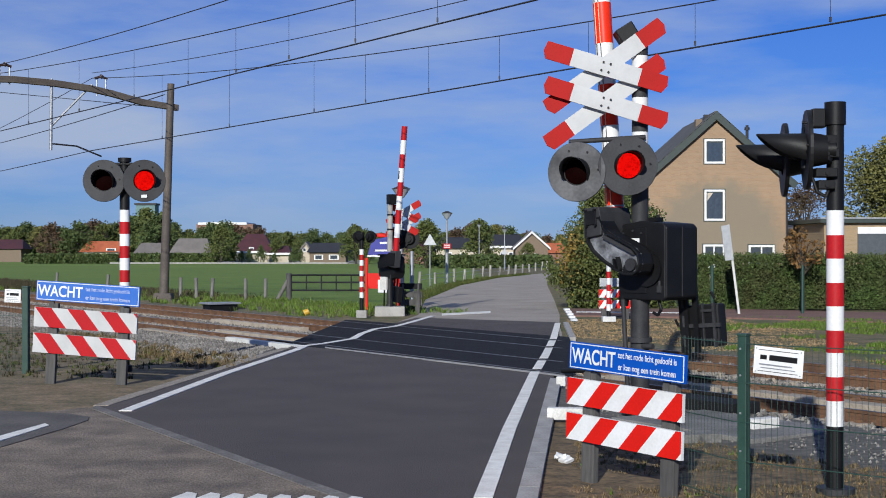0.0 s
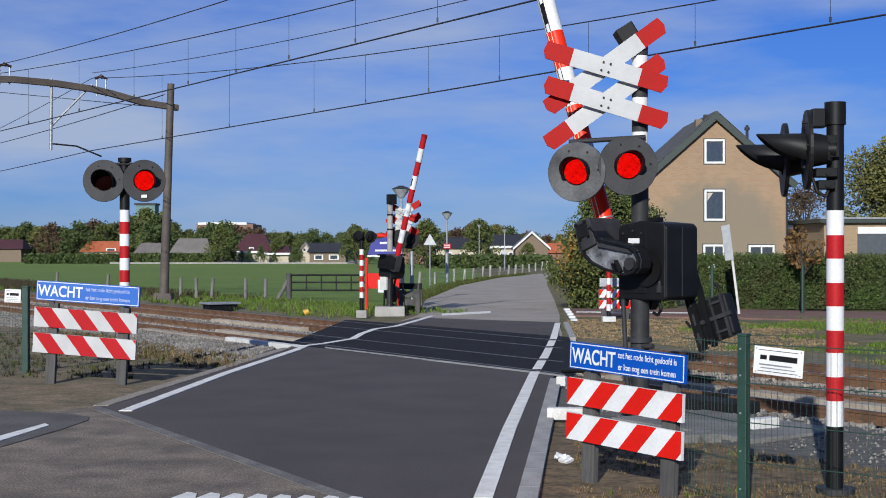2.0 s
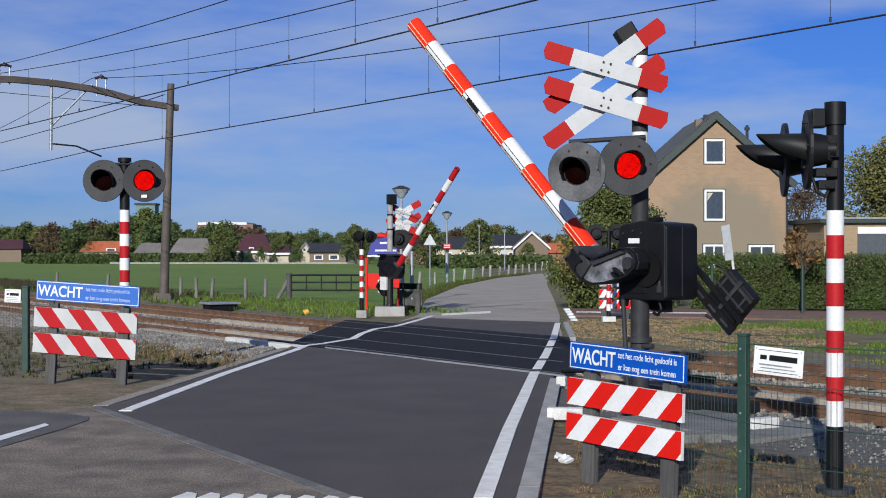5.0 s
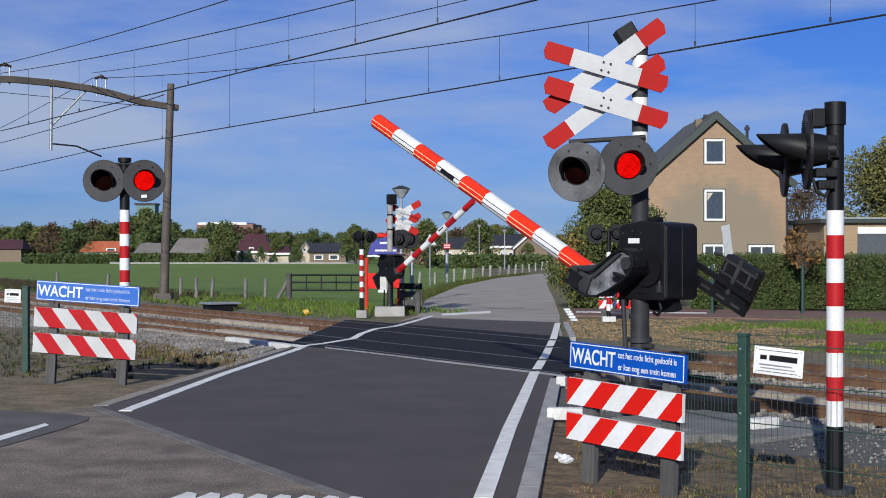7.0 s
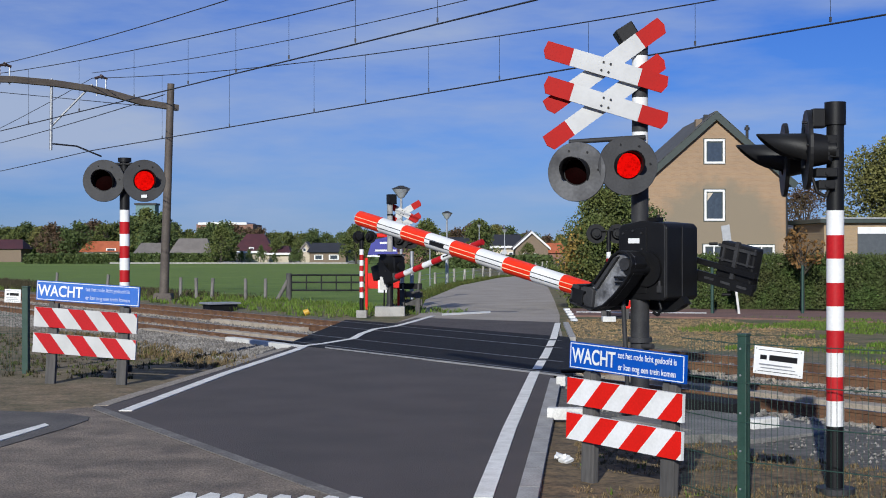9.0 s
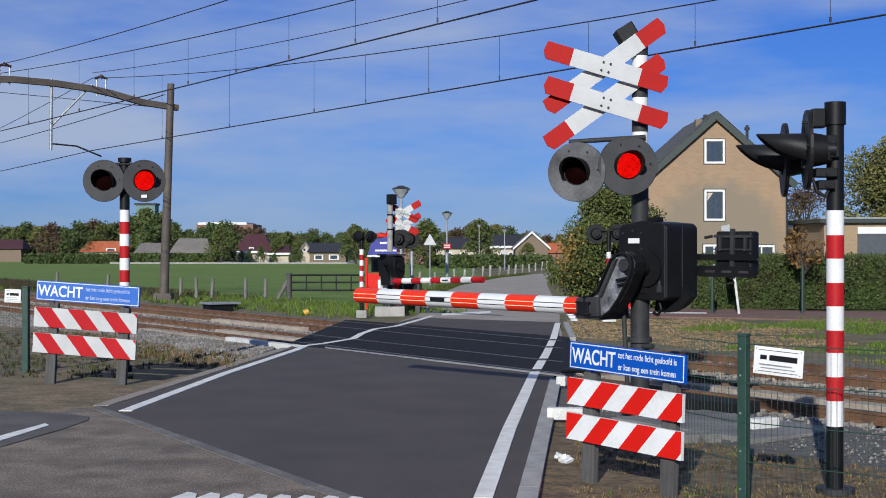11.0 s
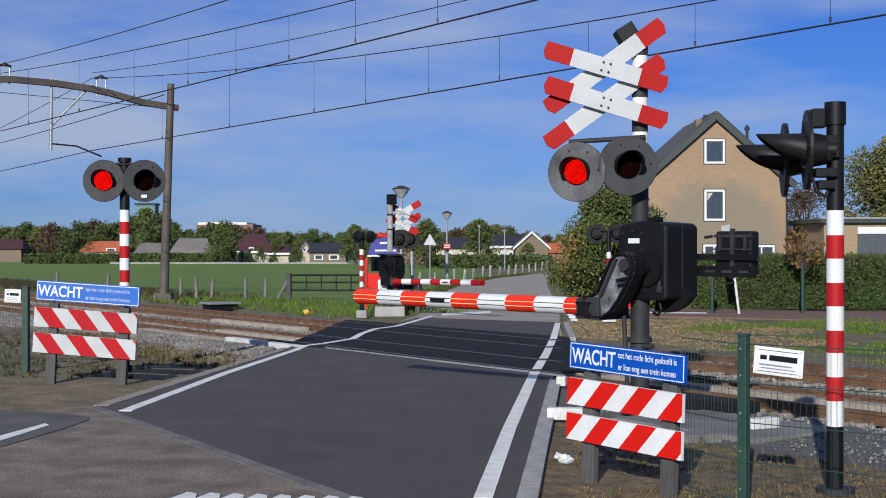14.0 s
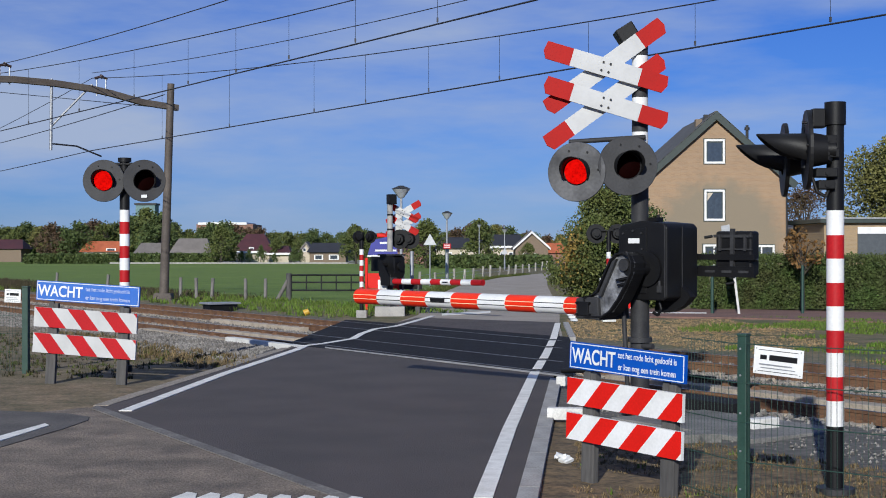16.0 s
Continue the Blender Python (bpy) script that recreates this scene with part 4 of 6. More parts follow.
t4, _ = build_wait_sign(pose(-1.0, 44.3, -0.02, 0, 0, 160) @ Matrix.Diagonal((1, 1, 0.8, 1)), 1.0, 0.76, "dark back of a wait sign on two posts", True)


def build_info_board():
    b = thing("information_board", pose(-1.972, 46.5, 0, 0, 0, -6), "blue board with white lettering in a red frame", "board")
    for dx in (-0.55, 0.52):
        part("leg", Shape().box((dx, 0, 0.85), (0.085, 0.08, 1.7)), RED, b, "orange-red frame leg", bevel=0.01)
    part("panel", Shape().prism([(-0.52, 1.75), (0.5, 1.75), (0.42, 2.45), (-0.36, 2.3)], -0.06, -0.02), mat("board_blue", (0.014, 0.017, 0.26), (0.011, 0.014, 0.22), 0.4, bump=0), b, "deep blue panel")
    part("panel_top", Shape().box((0.05, -0.03, 2.45), (0.5, 0.06, 0.14)), RED, b, bevel=0.03)
    for x, zc, w in ((0.15, 2.2, 0.5), (0.1, 1.95, 0.7), (0.0, 1.77, 1.02)):
        part("text_bar", Shape().box((x, -0.064, zc), (w, 0.006, 0.06), at=pose(0, 0, 0, 0, 0, 0)), WHITE, b)
    part("lower_panel", Shape().box((0, 0.0, 0.95), (1.0, 0.05, 0.5)), RED, b)
    part("notice", Shape().box((0, -0.04, 0.78), (0.32, 0.03, 0.42)), WHITE, b, "white notice")


build_info_board()

# ---- overhead line ----
def build_mast():
    m = thing("catenary_mast", Matrix.Translation((-11.066, 56.0, 0)) @ pose(0, 0, 0, 0, 0.6, 0), "weathered brown steel catenary mast with curved arm", "mast")
    part("pole", Shape().rod((0, 0, -0.1), (0.2, 0, 8.55), 0.19, 0.14, n=12), MAST, m, "brown-grey steel pole")
    part("footing", Shape().box((0, 0, 0.1), (0.8, 0.8, 0.3), top=0.8), MAST, m)
    pts = [(0.5, 7.62), (-1.0, 7.75), (-2.2, 8.0), (-3.0, 8.13), (-4.5, 8.24), (-6.0, 8.27), (-7.5, 8.2), (-9.0, 8.0), (-10.4, 7.7)]
    arm, v = Shape(), []
    for a, z in pts:
        for sg, dz in ((-1, -0.115), (-1, 0.115), (1, 0.115), (1, -0.115)):
            v.append(tuple(N * a + U * 0.14 * sg + Vector((0, 0, z + dz))))
    n = len(pts)
    arm.add(v, [(4 * i + k, 4 * i + (k + 1) % 4, 4 * i + 4 + (k + 1) % 4, 4 * i + 4 + k) for i in range(n - 1) for k in range(4)] + [(0, 1, 2, 3), (4 * n - 1, 4 * n - 2, 4 * n - 3, 4 * n - 4)])
    part("arm", arm, MAST, m, "curved box girder arm")
    d = N * -4.58
    part("drop_tube", Shape().rod(d + Vector((0, 0, 8.4)), d + Vector((0, 0, 5.7)), 0.06, n=8), GALVANISED, m, "pale steel drop tube")
    part("brace", Shape().rod(N * -3.0 + Vector((0, 0, 8.3)), d + Vector((0, 0, 6.6)), 0.045, n=6), GALVANISED, m)
    part("steady_arm", Shape().tube([d + Vector((0, 0, 5.95)), d + N * 1.0 + Vector((0, 0, 5.9)), N * -2.6 + Vector((0, 0, 5.55))], 0.035, n=6), WIRE, m)
    for a, z in ((-2.65, 8.08), (-6.35, 8.26)):
        for k in (-0.17, 0.19):
            part("bracket", Shape().rod(N * (a + k) + Vector((0, 0, z - 0.2)), N * (a + k) + Vector((0, 0, z + 0.48)), 0.028, n=6), GALVANISED, m)
        part("insulator", Shape().tube([N * (a - 0.24) + Vector((0, 0, z + 0.47)), N * a + Vector((0, 0, z + 0.55)), N * (a + 0.25) + Vector((0, 0, z + 0.48))], 0.05, n=8).rod(N * (a - 0.02) + Vector((0, 0, z + 0.5)), N * (a + 0.04) + Vector((0, 0, z + 0.6)), 0.08, n=8), mat("insulator_brown", (0.05, 0.03, 0.025), None, 0.3), m, "dark ribbed insulator")
    far = thing("catenary_mast", Matrix.Translation(Vector((-11.066, 56.0, 0)) - N * 10.4), "weathered brown steel catenary mast beside the track", "mast")
    part("pole", Shape().rod((0, 0, -0.1), (0, 0, 8.4), 0.24, 0.17, n=12), MAST, far)
    part("footing", Shape().box((0, 0, 0.1), (0.9, 0.9, 0.3), top=0.8), CONCRETE, far)


build_mast()


def wire(name, p, zs, s0, s1, r, label):
    """A sagging wire along the track at offset p; zs: heights at start, middle and end."""
    a, m, b = zs
    pts = []
    for i in range(41):
        f = i / 40
        q = 2 * f - 1
        z = m + (a - m) * max(0, -q) ** 2 + (b - m) * max(0, q) ** 2
        pts.append(rail_frame(s0 + (s1 - s0) * f, p, z))
    tagged(part(name, Shape().tube(pts, r, n=5), WIRE), label, "cable", "overhead wires")


S_MAST = 52.0
for p, zc, ztop, zmid, hang in ((13.8, 6.075, 8.25, 6.72, (32.8, 30, 27.3, 24.4, 21.4, 18.3, 15, 36.5, 41, 46)), (18.0, 5.72, 8.45, 6.36, (39.6, 34.1, 31.3, 28.3, 25.4, 22.3, 19.2, 16, 13, 45))):
    wire("contact_wire", p, (zc, zc - 0.03, zc), -36, S_MAST, 0.017, "black contact wire over the track")
    wire("messenger_wire", p, (ztop, zmid, ztop), -36, S_MAST, 0.013, "dark sagging messenger wire")
    wire("contact_wire", p, (zc, zc - 0.45, zc - 0.3), S_MAST, 140, 0.017, "black contact wire over the track")
    wire("messenger_wire", p, (ztop, zmid, ztop), S_MAST, 140, 0.013, "dark sagging messenger wire")
    for s in hang:
        zt = zmid + (ztop - zmid) * ((s - 8) / 44) ** 2
        tagged(part("dropper", Shape().rod(rail_frame(s, p, zc), rail_frame(s, p, zt), 0.0045, n=4).box(tuple(rail_frame(s, p, zc + 0.05)), (0.035, 0.035, 0.08)), WIRE), "thin dropper wire between the overhead cables", "cable", "droppers")
wire("feeder_wire", 13.8, (7.7, 7.75, 8.5), -10, S_MAST, 0.014, "thin dark feeder cable")
wire("feeder_wire", 18.0, (7.33, 7.63, 8.65), -10, S_MAST, 0.012, "thin dark feeder cable")
wire("feeder_wire", 20.9, (8.0, 7.5, 7.6), S_MAST, 115, 0.02, "thin dark feeder cable")
tagged(part("span_wire", Shape().rod((-23.632, 70.0, 9.924), (-11.377, 57.0, 7.7), 0.016, n=5), WIRE), "thin dark wire running to the mast", "cable", "overhead wires")


# ---- plants ----
def leaf_mat(name, a, b, c=None):
    m = mat(name, a, b, 0.7, grain=8, speck=0.25, bump=0, scale=1.3, rand=0.35, island=True, spec=0.25)
    return m


LEAF_MAPLE = leaf_mat("leaves_green", (0.080, 0.105, 0.028), (0.115, 0.128, 0.036))
LEAF_DARK = leaf_mat("leaves_dark", (0.060, 0.088, 0.028), (0.085, 0.11, 0.034))
LEAF_OLIVE = leaf_mat("leaves_olive", (0.17, 0.16, 0.05), (0.13, 0.135, 0.042))
LEAF_AUTUMN = leaf_mat("leaves_autumn", (0.30, 0.18, 0.04), (0.20, 0.15, 0.04))
LEAF_RUSSET = leaf_mat("leaves_russet", (0.20, 0.10, 0.028), (0.14, 0.085, 0.03))
LEAF_BROWN = leaf_mat("leaves_brown", (0.11, 0.062, 0.042), (0.085, 0.07, 0.035))
HEDGE_LEAF = leaf_mat("hedge_leaves", (0.072, 0.112, 0.028), (0.078, 0.084, 0.030))
# near-black leaf green: the shade inside a hedge, put into the core's colour
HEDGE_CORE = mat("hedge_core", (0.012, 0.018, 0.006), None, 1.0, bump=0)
BARK = mat("bark", (0.07, 0.058, 0.045), (0.045, 0.038, 0.03), 0.95, grain=12, speck=0.3, bump=0.5, scale=3, stretch=(1, 1, 0.3))
GRASS = leaf_mat("grass_green", (0.095, 0.165, 0.020), (0.115, 0.150, 0.028))
# GRASS again with shade put into its colour, for verges that look darker
SHADED_GRASS = leaf_mat("grass_shaded_green", (0.055, 0.085, 0.014), (0.085, 0.085, 0.022))
STRAW = leaf_mat("grass_dry", (0.185, 0.132, 0.066), (0.12, 0.09, 0.042))
PALE_STRAW = leaf_mat("grass_pale", (0.38, 0.27, 0.14), (0.25, 0.175, 0.09))
WEED = leaf_mat("weed_brown", (0.065, 0.050, 0.028), (0.045, 0.043, 0.020))


def leaves(points, size, rng, aspect=0.7):
    """Folded leaf quads of varied size and turn at the given points."""
    n = len(points)
    a = rng.normal(size=(n, 3))
    a /= np.linalg.norm(a, axis=1, keepdims=True)
    b = np.cross(a, rng.normal(size=(n, 3)))
    b /= np.linalg.norm(b, axis=1, keepdims=True)
    s = size * rng.uniform(0.6, 1.3, (n, 1))
    v = np.stack([points - a * s, points - b * s * aspect, points + a * s, points + b * s * aspect], 1).reshape(-1, 3)
    k = np.arange(n)[:, None] * 4
    return v, (k + np.array([[0, 1, 2, 3]]))


def leaf_mesh(name, points, size, rng, material):
    v, f = leaves(np.asarray(points), size, rng)
    me = bpy.data.meshes.new(name)
    me.from_pydata(v.tolist(), [], f.tolist())
    me.materials.append(material)
    return me


def tree_meshes(seed, h, w, count, size, material, low=0.25, lumps=26):
    """Trunk with limbs, and a crown of leaves gathered in uneven clumps."""
    rng = np.random.default_rng(seed)
    trunk = Shape().rod((0, 0, -0.1), (0, 0, h * 0.5), h * 0.03, h * 0.018, n=8)
    cent = []
    for i in range(lumps):
        t = rng.uniform(low, 1.0)
        wide = w * 0.5 * math.sin(math.pi * min(1.0, (t - low + 0.12) / (1.12 - low)) ** 0.8) ** 0.7
        an, rr = rng.uniform(0, 2 * math.pi), rng.uniform(0.25, 0.95)
        c = np.array([math.cos(an) * wide * rr, math.sin(an) * wide * rr, h * t * 0.94])
        cent.append(c)
        trunk.rod((0, 0, h * min(0.5, t * 0.6)), tuple(c), h * 0.008, h * 0.003, n=5)
    pts = []
    per = count // lumps
    for c in cent:
        d = rng.normal(size=(per, 3))
        d /= np.linalg.norm(d, axis=1, keepdims=True)
        rad = w * 0.5 * rng.uniform(0.28, 0.46)
        pts.append(c + d * rad * rng.uniform(0.45, 1.0, (per, 1)) * np.array([1, 1, 0.75]))
    return trunk.mesh("trunk", BARK), leaf_mesh("crown", np.concatenate(pts), size, rng, material)


def plant_tree(name, meshes, at, label, group=""):
    t = thing(name, at, label, "tree", group)
    part("trunk", meshes[0], None, t)
    part("crown", meshes[1], None, t)
    return t


FAR_KINDS = [tree_meshes(20 + i, 9.0, w, 3200, 0.24, m, low) for i, (w, m, low) in enumerate(((7.5, LEAF_MAPLE, 0.2), (8.5, LEAF_DARK, 0.15), (7.0, LEAF_OLIVE, 0.2), (8.0, LEAF_DARK, 0.12), (6.0, LEAF_AUTUMN, 0.2), (8.0, LEAF_BROWN, 0.12), (9.0, LEAF_MAPLE, 0.1)))]


def tree_line():
    """A loose row of trees round the far edge of the meadows."""
    rng = random.Random(11)
    tops = ((-160, 400), (20, 398), (100, 400), (160, 392), (185, 388), (215, 395), (250, 370), (285, 378), (320, 402), (380, 395), (430, 400), (480, 408), (520, 408), (560, 407), (600, 412), (640, 405), (690, 410), (750, 398), (800, 405), (840, 393), (880, 395), (930, 408), (980, 410), (1100, 400), (1300, 400), (1500, 395), (1650, 390))
    for row, (d, add) in enumerate(((235, 0), (262, 5))):
        x = -80.0 - 8 * row
        while x < 1640:
            for (xa, ya), (xb, yb) in zip(tops, tops[1:]):
                if xa <= x < xb:
                    y = ya + (yb - ya) * (x - xa) / (xb - xa) + rng.uniform(-2, 9) + add * row
            dd = d + rng.uniform(-12, 12)
            h = 2 + (441 - y) * dd / 2500
            k = rng.choice((0, 1, 1, 2, 3, 3, 6, 0, 2, 4 if 560 < x < 720 or row else 1, 5))
            if 400 < x < 480 and row == 0:
                k = 5
            sc = h / 8.8
            plant_tree("tree", FAR_KINDS[k], Matrix.Translation(((x - 784) * dd / 2500, dd, -0.1)) @ pose(0, 0, 0, 0, 0, rng.uniform(0, 360)) @ Matrix.Diagonal((sc * 1.15, sc * 1.15, sc, 1)), "broad leafy tree at the meadow's far edge", "far trees")
            x += rng.uniform(17, 30)


tree_line()


def hedge(name, x0, x1, y0, y1, h, count, size, seed, label, wob=0.3, material=None, turn=0.0, at=(0, 0)):
    """A dense clipped mass: core coloured as inner shade, and leaves all over its lumpy skin."""
    rng = np.random.default_rng(seed)
    t = thing(name, pose(at[0], at[1], 0, 0, 0, turn), label, "hedge")
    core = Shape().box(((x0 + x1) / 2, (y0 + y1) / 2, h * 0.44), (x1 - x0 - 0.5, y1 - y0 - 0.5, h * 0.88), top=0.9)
    part("core", core, HEDGE_CORE, t, "dark solid core coloured as the hedge's inner shade")
    u, v, w = rng.random(count), rng.random(count), rng.random(count)
    face = rng.choice(4, count, p=(0.5, 0.26, 0.12, 0.12))
    p = np.zeros((count, 3))
    p[:, 0] = np.where(face == 2, x0, np.where(face == 3, x1, x0 + u * (x1 - x0)))
    p[:, 1] = np.where(face == 0, y0, y0 + w * (y1 - y0))
    p[:, 2] = np.where(face == 1, h, v * h)
    bump = np.array([noise.noise((q[0] * 1.1, q[1] * 1.1, q[2] * 1.1 + seed)) for q in p])
    mid = np.array([(x0 + x1) / 2, (y0 + y1) / 2, h * 0.4])
    d = p - mid
    d /= np.linalg.norm(d, axis=1, keepdims=True)
    p += d * (bump * wob)[:, None] + rng.normal(0, 0.07, (count, 3))
    p[:, 2] = np.maximum(p[:, 2], 0.02)
    part("foliage", leaf_mesh("foliage", p, size, rng, material or HEDGE_LEAF), None, t, "dense small leaves")
    return t


hedge("hedge", 8.667, 16.845, 47.0, 48.4, 1.68, 62000, 0.036, 3, "clipped dark green hedge in front of the house", 0.12)
# tall ivy-clad shrub beside the far road
shrub = tree_meshes(71, 4.15, 3.7, 34000, 0.048, LEAF_MAPLE, 0.05, 60)
big = plant_tree("large_shrub", shrub, pose(5.62, 49.0, 0), "tall dense green shrub with an orange patch at the roadside")
turned = np.random.default_rng(9)
part("turned_leaves", leaf_mesh("turned_leaves", turned.normal(0, 1, (700, 3)) * np.array((0.22, 0.3, 0.42)) + np.array((-1.2, -1.0, 1.75)), 0.06, turned, LEAF_AUTUMN), None, big, "orange autumn leaves")
shrub2 = tree_meshes(72, 3.9, 4.2, 34000, 0.048, LEAF_DARK, 0.03, 60)
plant_tree("large_shrub", shrub2, pose(6.383, 50.5, 0, 0, 0, 40), "tall dense dark green shrub beside the house")
shrub3 = tree_meshes(73, 3.0, 2.6, 9000, 0.06, LEAF_MAPLE, 0.02, 40)
plant_tree("large_shrub", shrub3, pose(5.35, 48.2, 0, 0, 0, 200), "dense green shrub at the roadside")
plant_tree("large_shrub", shrub3, pose(7.247, 49.5, 0, 0, 0, 90), "dense green shrub beside the house")
# garden trees
yard = tree_meshes(81, 8.5, 7.0, 42000, 0.085, LEAF_OLIVE, 0.12, 70)
plant_tree("tree", yard, pose(25.147, 78.0, 0) , "olive green garden tree behind the garage")
yard2 = tree_meshes(82, 6.0, 5.5, 7000, 0.07, LEAF_BROWN, 0.2, 40)
plant_tree("tree", yard2, pose(22.563, 88.0, 0), "half bare brownish garden tree")
small = tree_meshes(83, 2.9, 1.5, 620, 0.06, LEAF_RUSSET, 0.55, 16)
plant_tree("young_tree", small, pose(11.702, 46.0, 0), "young tree with yellowing leaves by the hedge")
mid = tree_meshes(84, 6.3, 6.0, 3500, 0.16, LEAF_MAPLE, 0.1, 40)
for x, d, sc in ((845, 172, 0.85), (754, 150, 0.78), (630, 190, 0.8), (392, 196, 0.8), (490, 205, 0.55), (935, 175, 0.42)):
    plant_tree("tree", mid, Matrix.Translation(((x - 784) * d / 2500, d, 0)) @ pose(0, 0, 0, 0, 0, x) @ Matrix.Diagonal((sc, sc, sc, 1)), "round leafy tree beside the far road", "far trees")


def tufts(name, count, place, height, material, seed, label, width=0.012, flat=1.0):
    """Bent grass blades scattered by place(rng), which gives x, y, z or None."""
    rng = random.Random(seed)
    v, f = [], []
    while len(f) < count:
        at = place(rng)
        if not at:
            continue
        x, y, z = at
        for _ in range(rng.randint(4, 9)):
            a, lean, h = rng.uniform(0, 6.28), rng.uniform(0.1, 0.7) * flat, height * rng.uniform(0.4, 1.25) / flat
            bx, by = x + rng.gauss(0, height * 0.35), y + rng.gauss(0, height * 0.35)
            cx, cy = math.cos(a), math.sin(a)
            k = len(v)
            w = width * rng.uniform(0.7, 1.4)
            v += [(bx - cy * w, by + cx * w, z), (bx + cy * w, by - cx * w, z), (bx + cx * lean * h * 0.4 + cy * w * 0.7, by + cy * lean * h * 0.4 - cx * w * 0.7, z + h * 0.6), (bx + cx * lean * h, by + cy * lean * h, z + h)]
            f += [(k, k + 1, k + 2), (k, k + 2, k + 3)]
    me = bpy.data.meshes.new(name)
    me.from_pydata(v, [], f)
    me.materials.append(material)
    tagged(new(name, me), label, "grass", kind="stuff")


def on(s, p):
    q = rail_frame(s, p)
    return q.x, q.y, ground_height(s, p)


def right_near(rng):
    x, y = rng.uniform(0.95, 5.5), rng.uniform(10.2, 16.5)
    p, s = 0.838 * x + 0.545 * y, -0.545 * x + 0.838 * y
    return (x, y, ground_height(s, p)) if p < 10.5 and x > 0.9 + 0.1 * (y - 10) and noise.noise((x, y, 0)) > -0.25 else None


def left_near(rng):
    x, y = rng.uniform(-9.5, -3.4), rng.uniform(20.5, 34)
    p, s = 0.838 * x + 0.545 * y, -0.545 * x + 0.838 * y
    return (x, y, ground_height(s, p)) if 9.6 + 1.3 * noise.noise((x * 0.7, y * 0.7, 3)) < p < 11.2 and x < -3.95 + 0.1 * (y - 20) else None


def left_green(rng):
    x, y = rng.uniform(-14.0, -4.6), rng.uniform(22.3, 34)
    p, s = 0.838 * x + 0.545 * y, -0.545 * x + 0.838 * y
    return (x, y, ground_height(s, p)) if p < (12.3 if x < -7.5 else 11.0) and (x < -5.6 or noise.noise((x, y, 7)) > 0.1) else None


def straw_right(rng):
    s, p = rng.uniform(10, 36), rng.uniform(20.3, 31)
    x, y, z = on(s, p)
    return (x, y, z) if 3.5 + 0.08 * (y - 40) < x < 8 + 5 * noise.noise((s * 0.3, p * 0.3, 2)) and y < 41 else None


def green_right(rng):
    s, p = rng.uniform(4, 30), rng.uniform(20.3, 32)
    return on(s, p) if on(s, p)[1] < 41.5 and noise.noise((s * 0.4, p * 0.4, 9)) > 1.25 - 0.15 * on(s, p)[0] else None


def far_left(rng):
    s, p = rng.uniform(37, 75), rng.uniform(20.2, 25.5)
    return on(s, p)


tufts("dry_grass", 22000, right_near, 0.035, STRAW, 1, "dry straw-coloured grass on the near verge", 0.004)
tufts("straw_litter", 5000, right_near, 0.05, PALE_STRAW, 12, "loose pale straw lying on the near verge", 0.003, 2.6)
tufts("grass", 500, right_near, 0.06, GRASS, 2, "sparse green grass on the near verge", 0.005)
tufts("dry_grass", 7000, left_near, 0.10, STRAW, 3, "dry grass and weeds beside the ballast", 0.010)
tufts("grass", 2000, left_near, 0.07, SHADED_GRASS, 4, "grass tufts beside the ballast in a shaded green", 0.010)
tufts("grass", 110000, green_right, 0.09, GRASS, 5, "rough green grass beyond the tracks", 0.010)
tufts("dry_grass", 70000, straw_right, 0.045, PALE_STRAW, 6, "dry grass beyond the tracks", 0.006, 1.6)
tufts("grass", 26000, far_left, 0.17, GRASS, 7, "rough green grass along the meadow's edge", 0.014)
tufts("grass", 16000, left_green, 0.06, SHADED_GRASS, 9, "grass behind the wait sign in a shaded green", 0.007)
tufts("weeds", 9000, left_green, 0.07, WEED, 13, "brown withered weeds behind the wait sign", 0.008)
def road_edge(rng):
    """Along the meadow side of the far road."""
    pts = ((-0.9, 44.5), (-0.75, 56), (0.9, 78), (3.7, 98), (8.0, 116))
    y = rng.uniform(44.5, 112)
    for (xa, ya), (xb, yb) in zip(pts, pts[1:]):
        if ya <= y <= yb:
            return xa + (xb - xa) * (y - ya) / (yb - ya) - abs(rng.gauss(0, 0.45)) - 0.05, y, -0.05
    return None


tufts("grass", 22000, road_edge, 0.16, SHADED_GRASS, 10, "rough grass along the far road in a shaded green", 0.02)
tufts("weeds", 26000, lambda r: on(r.uniform(50 + 12 * r.random(), 90), r.uniform(20.4, 25.5)), 0.24, WEED, 8, "brown weeds along the track", 0.016)


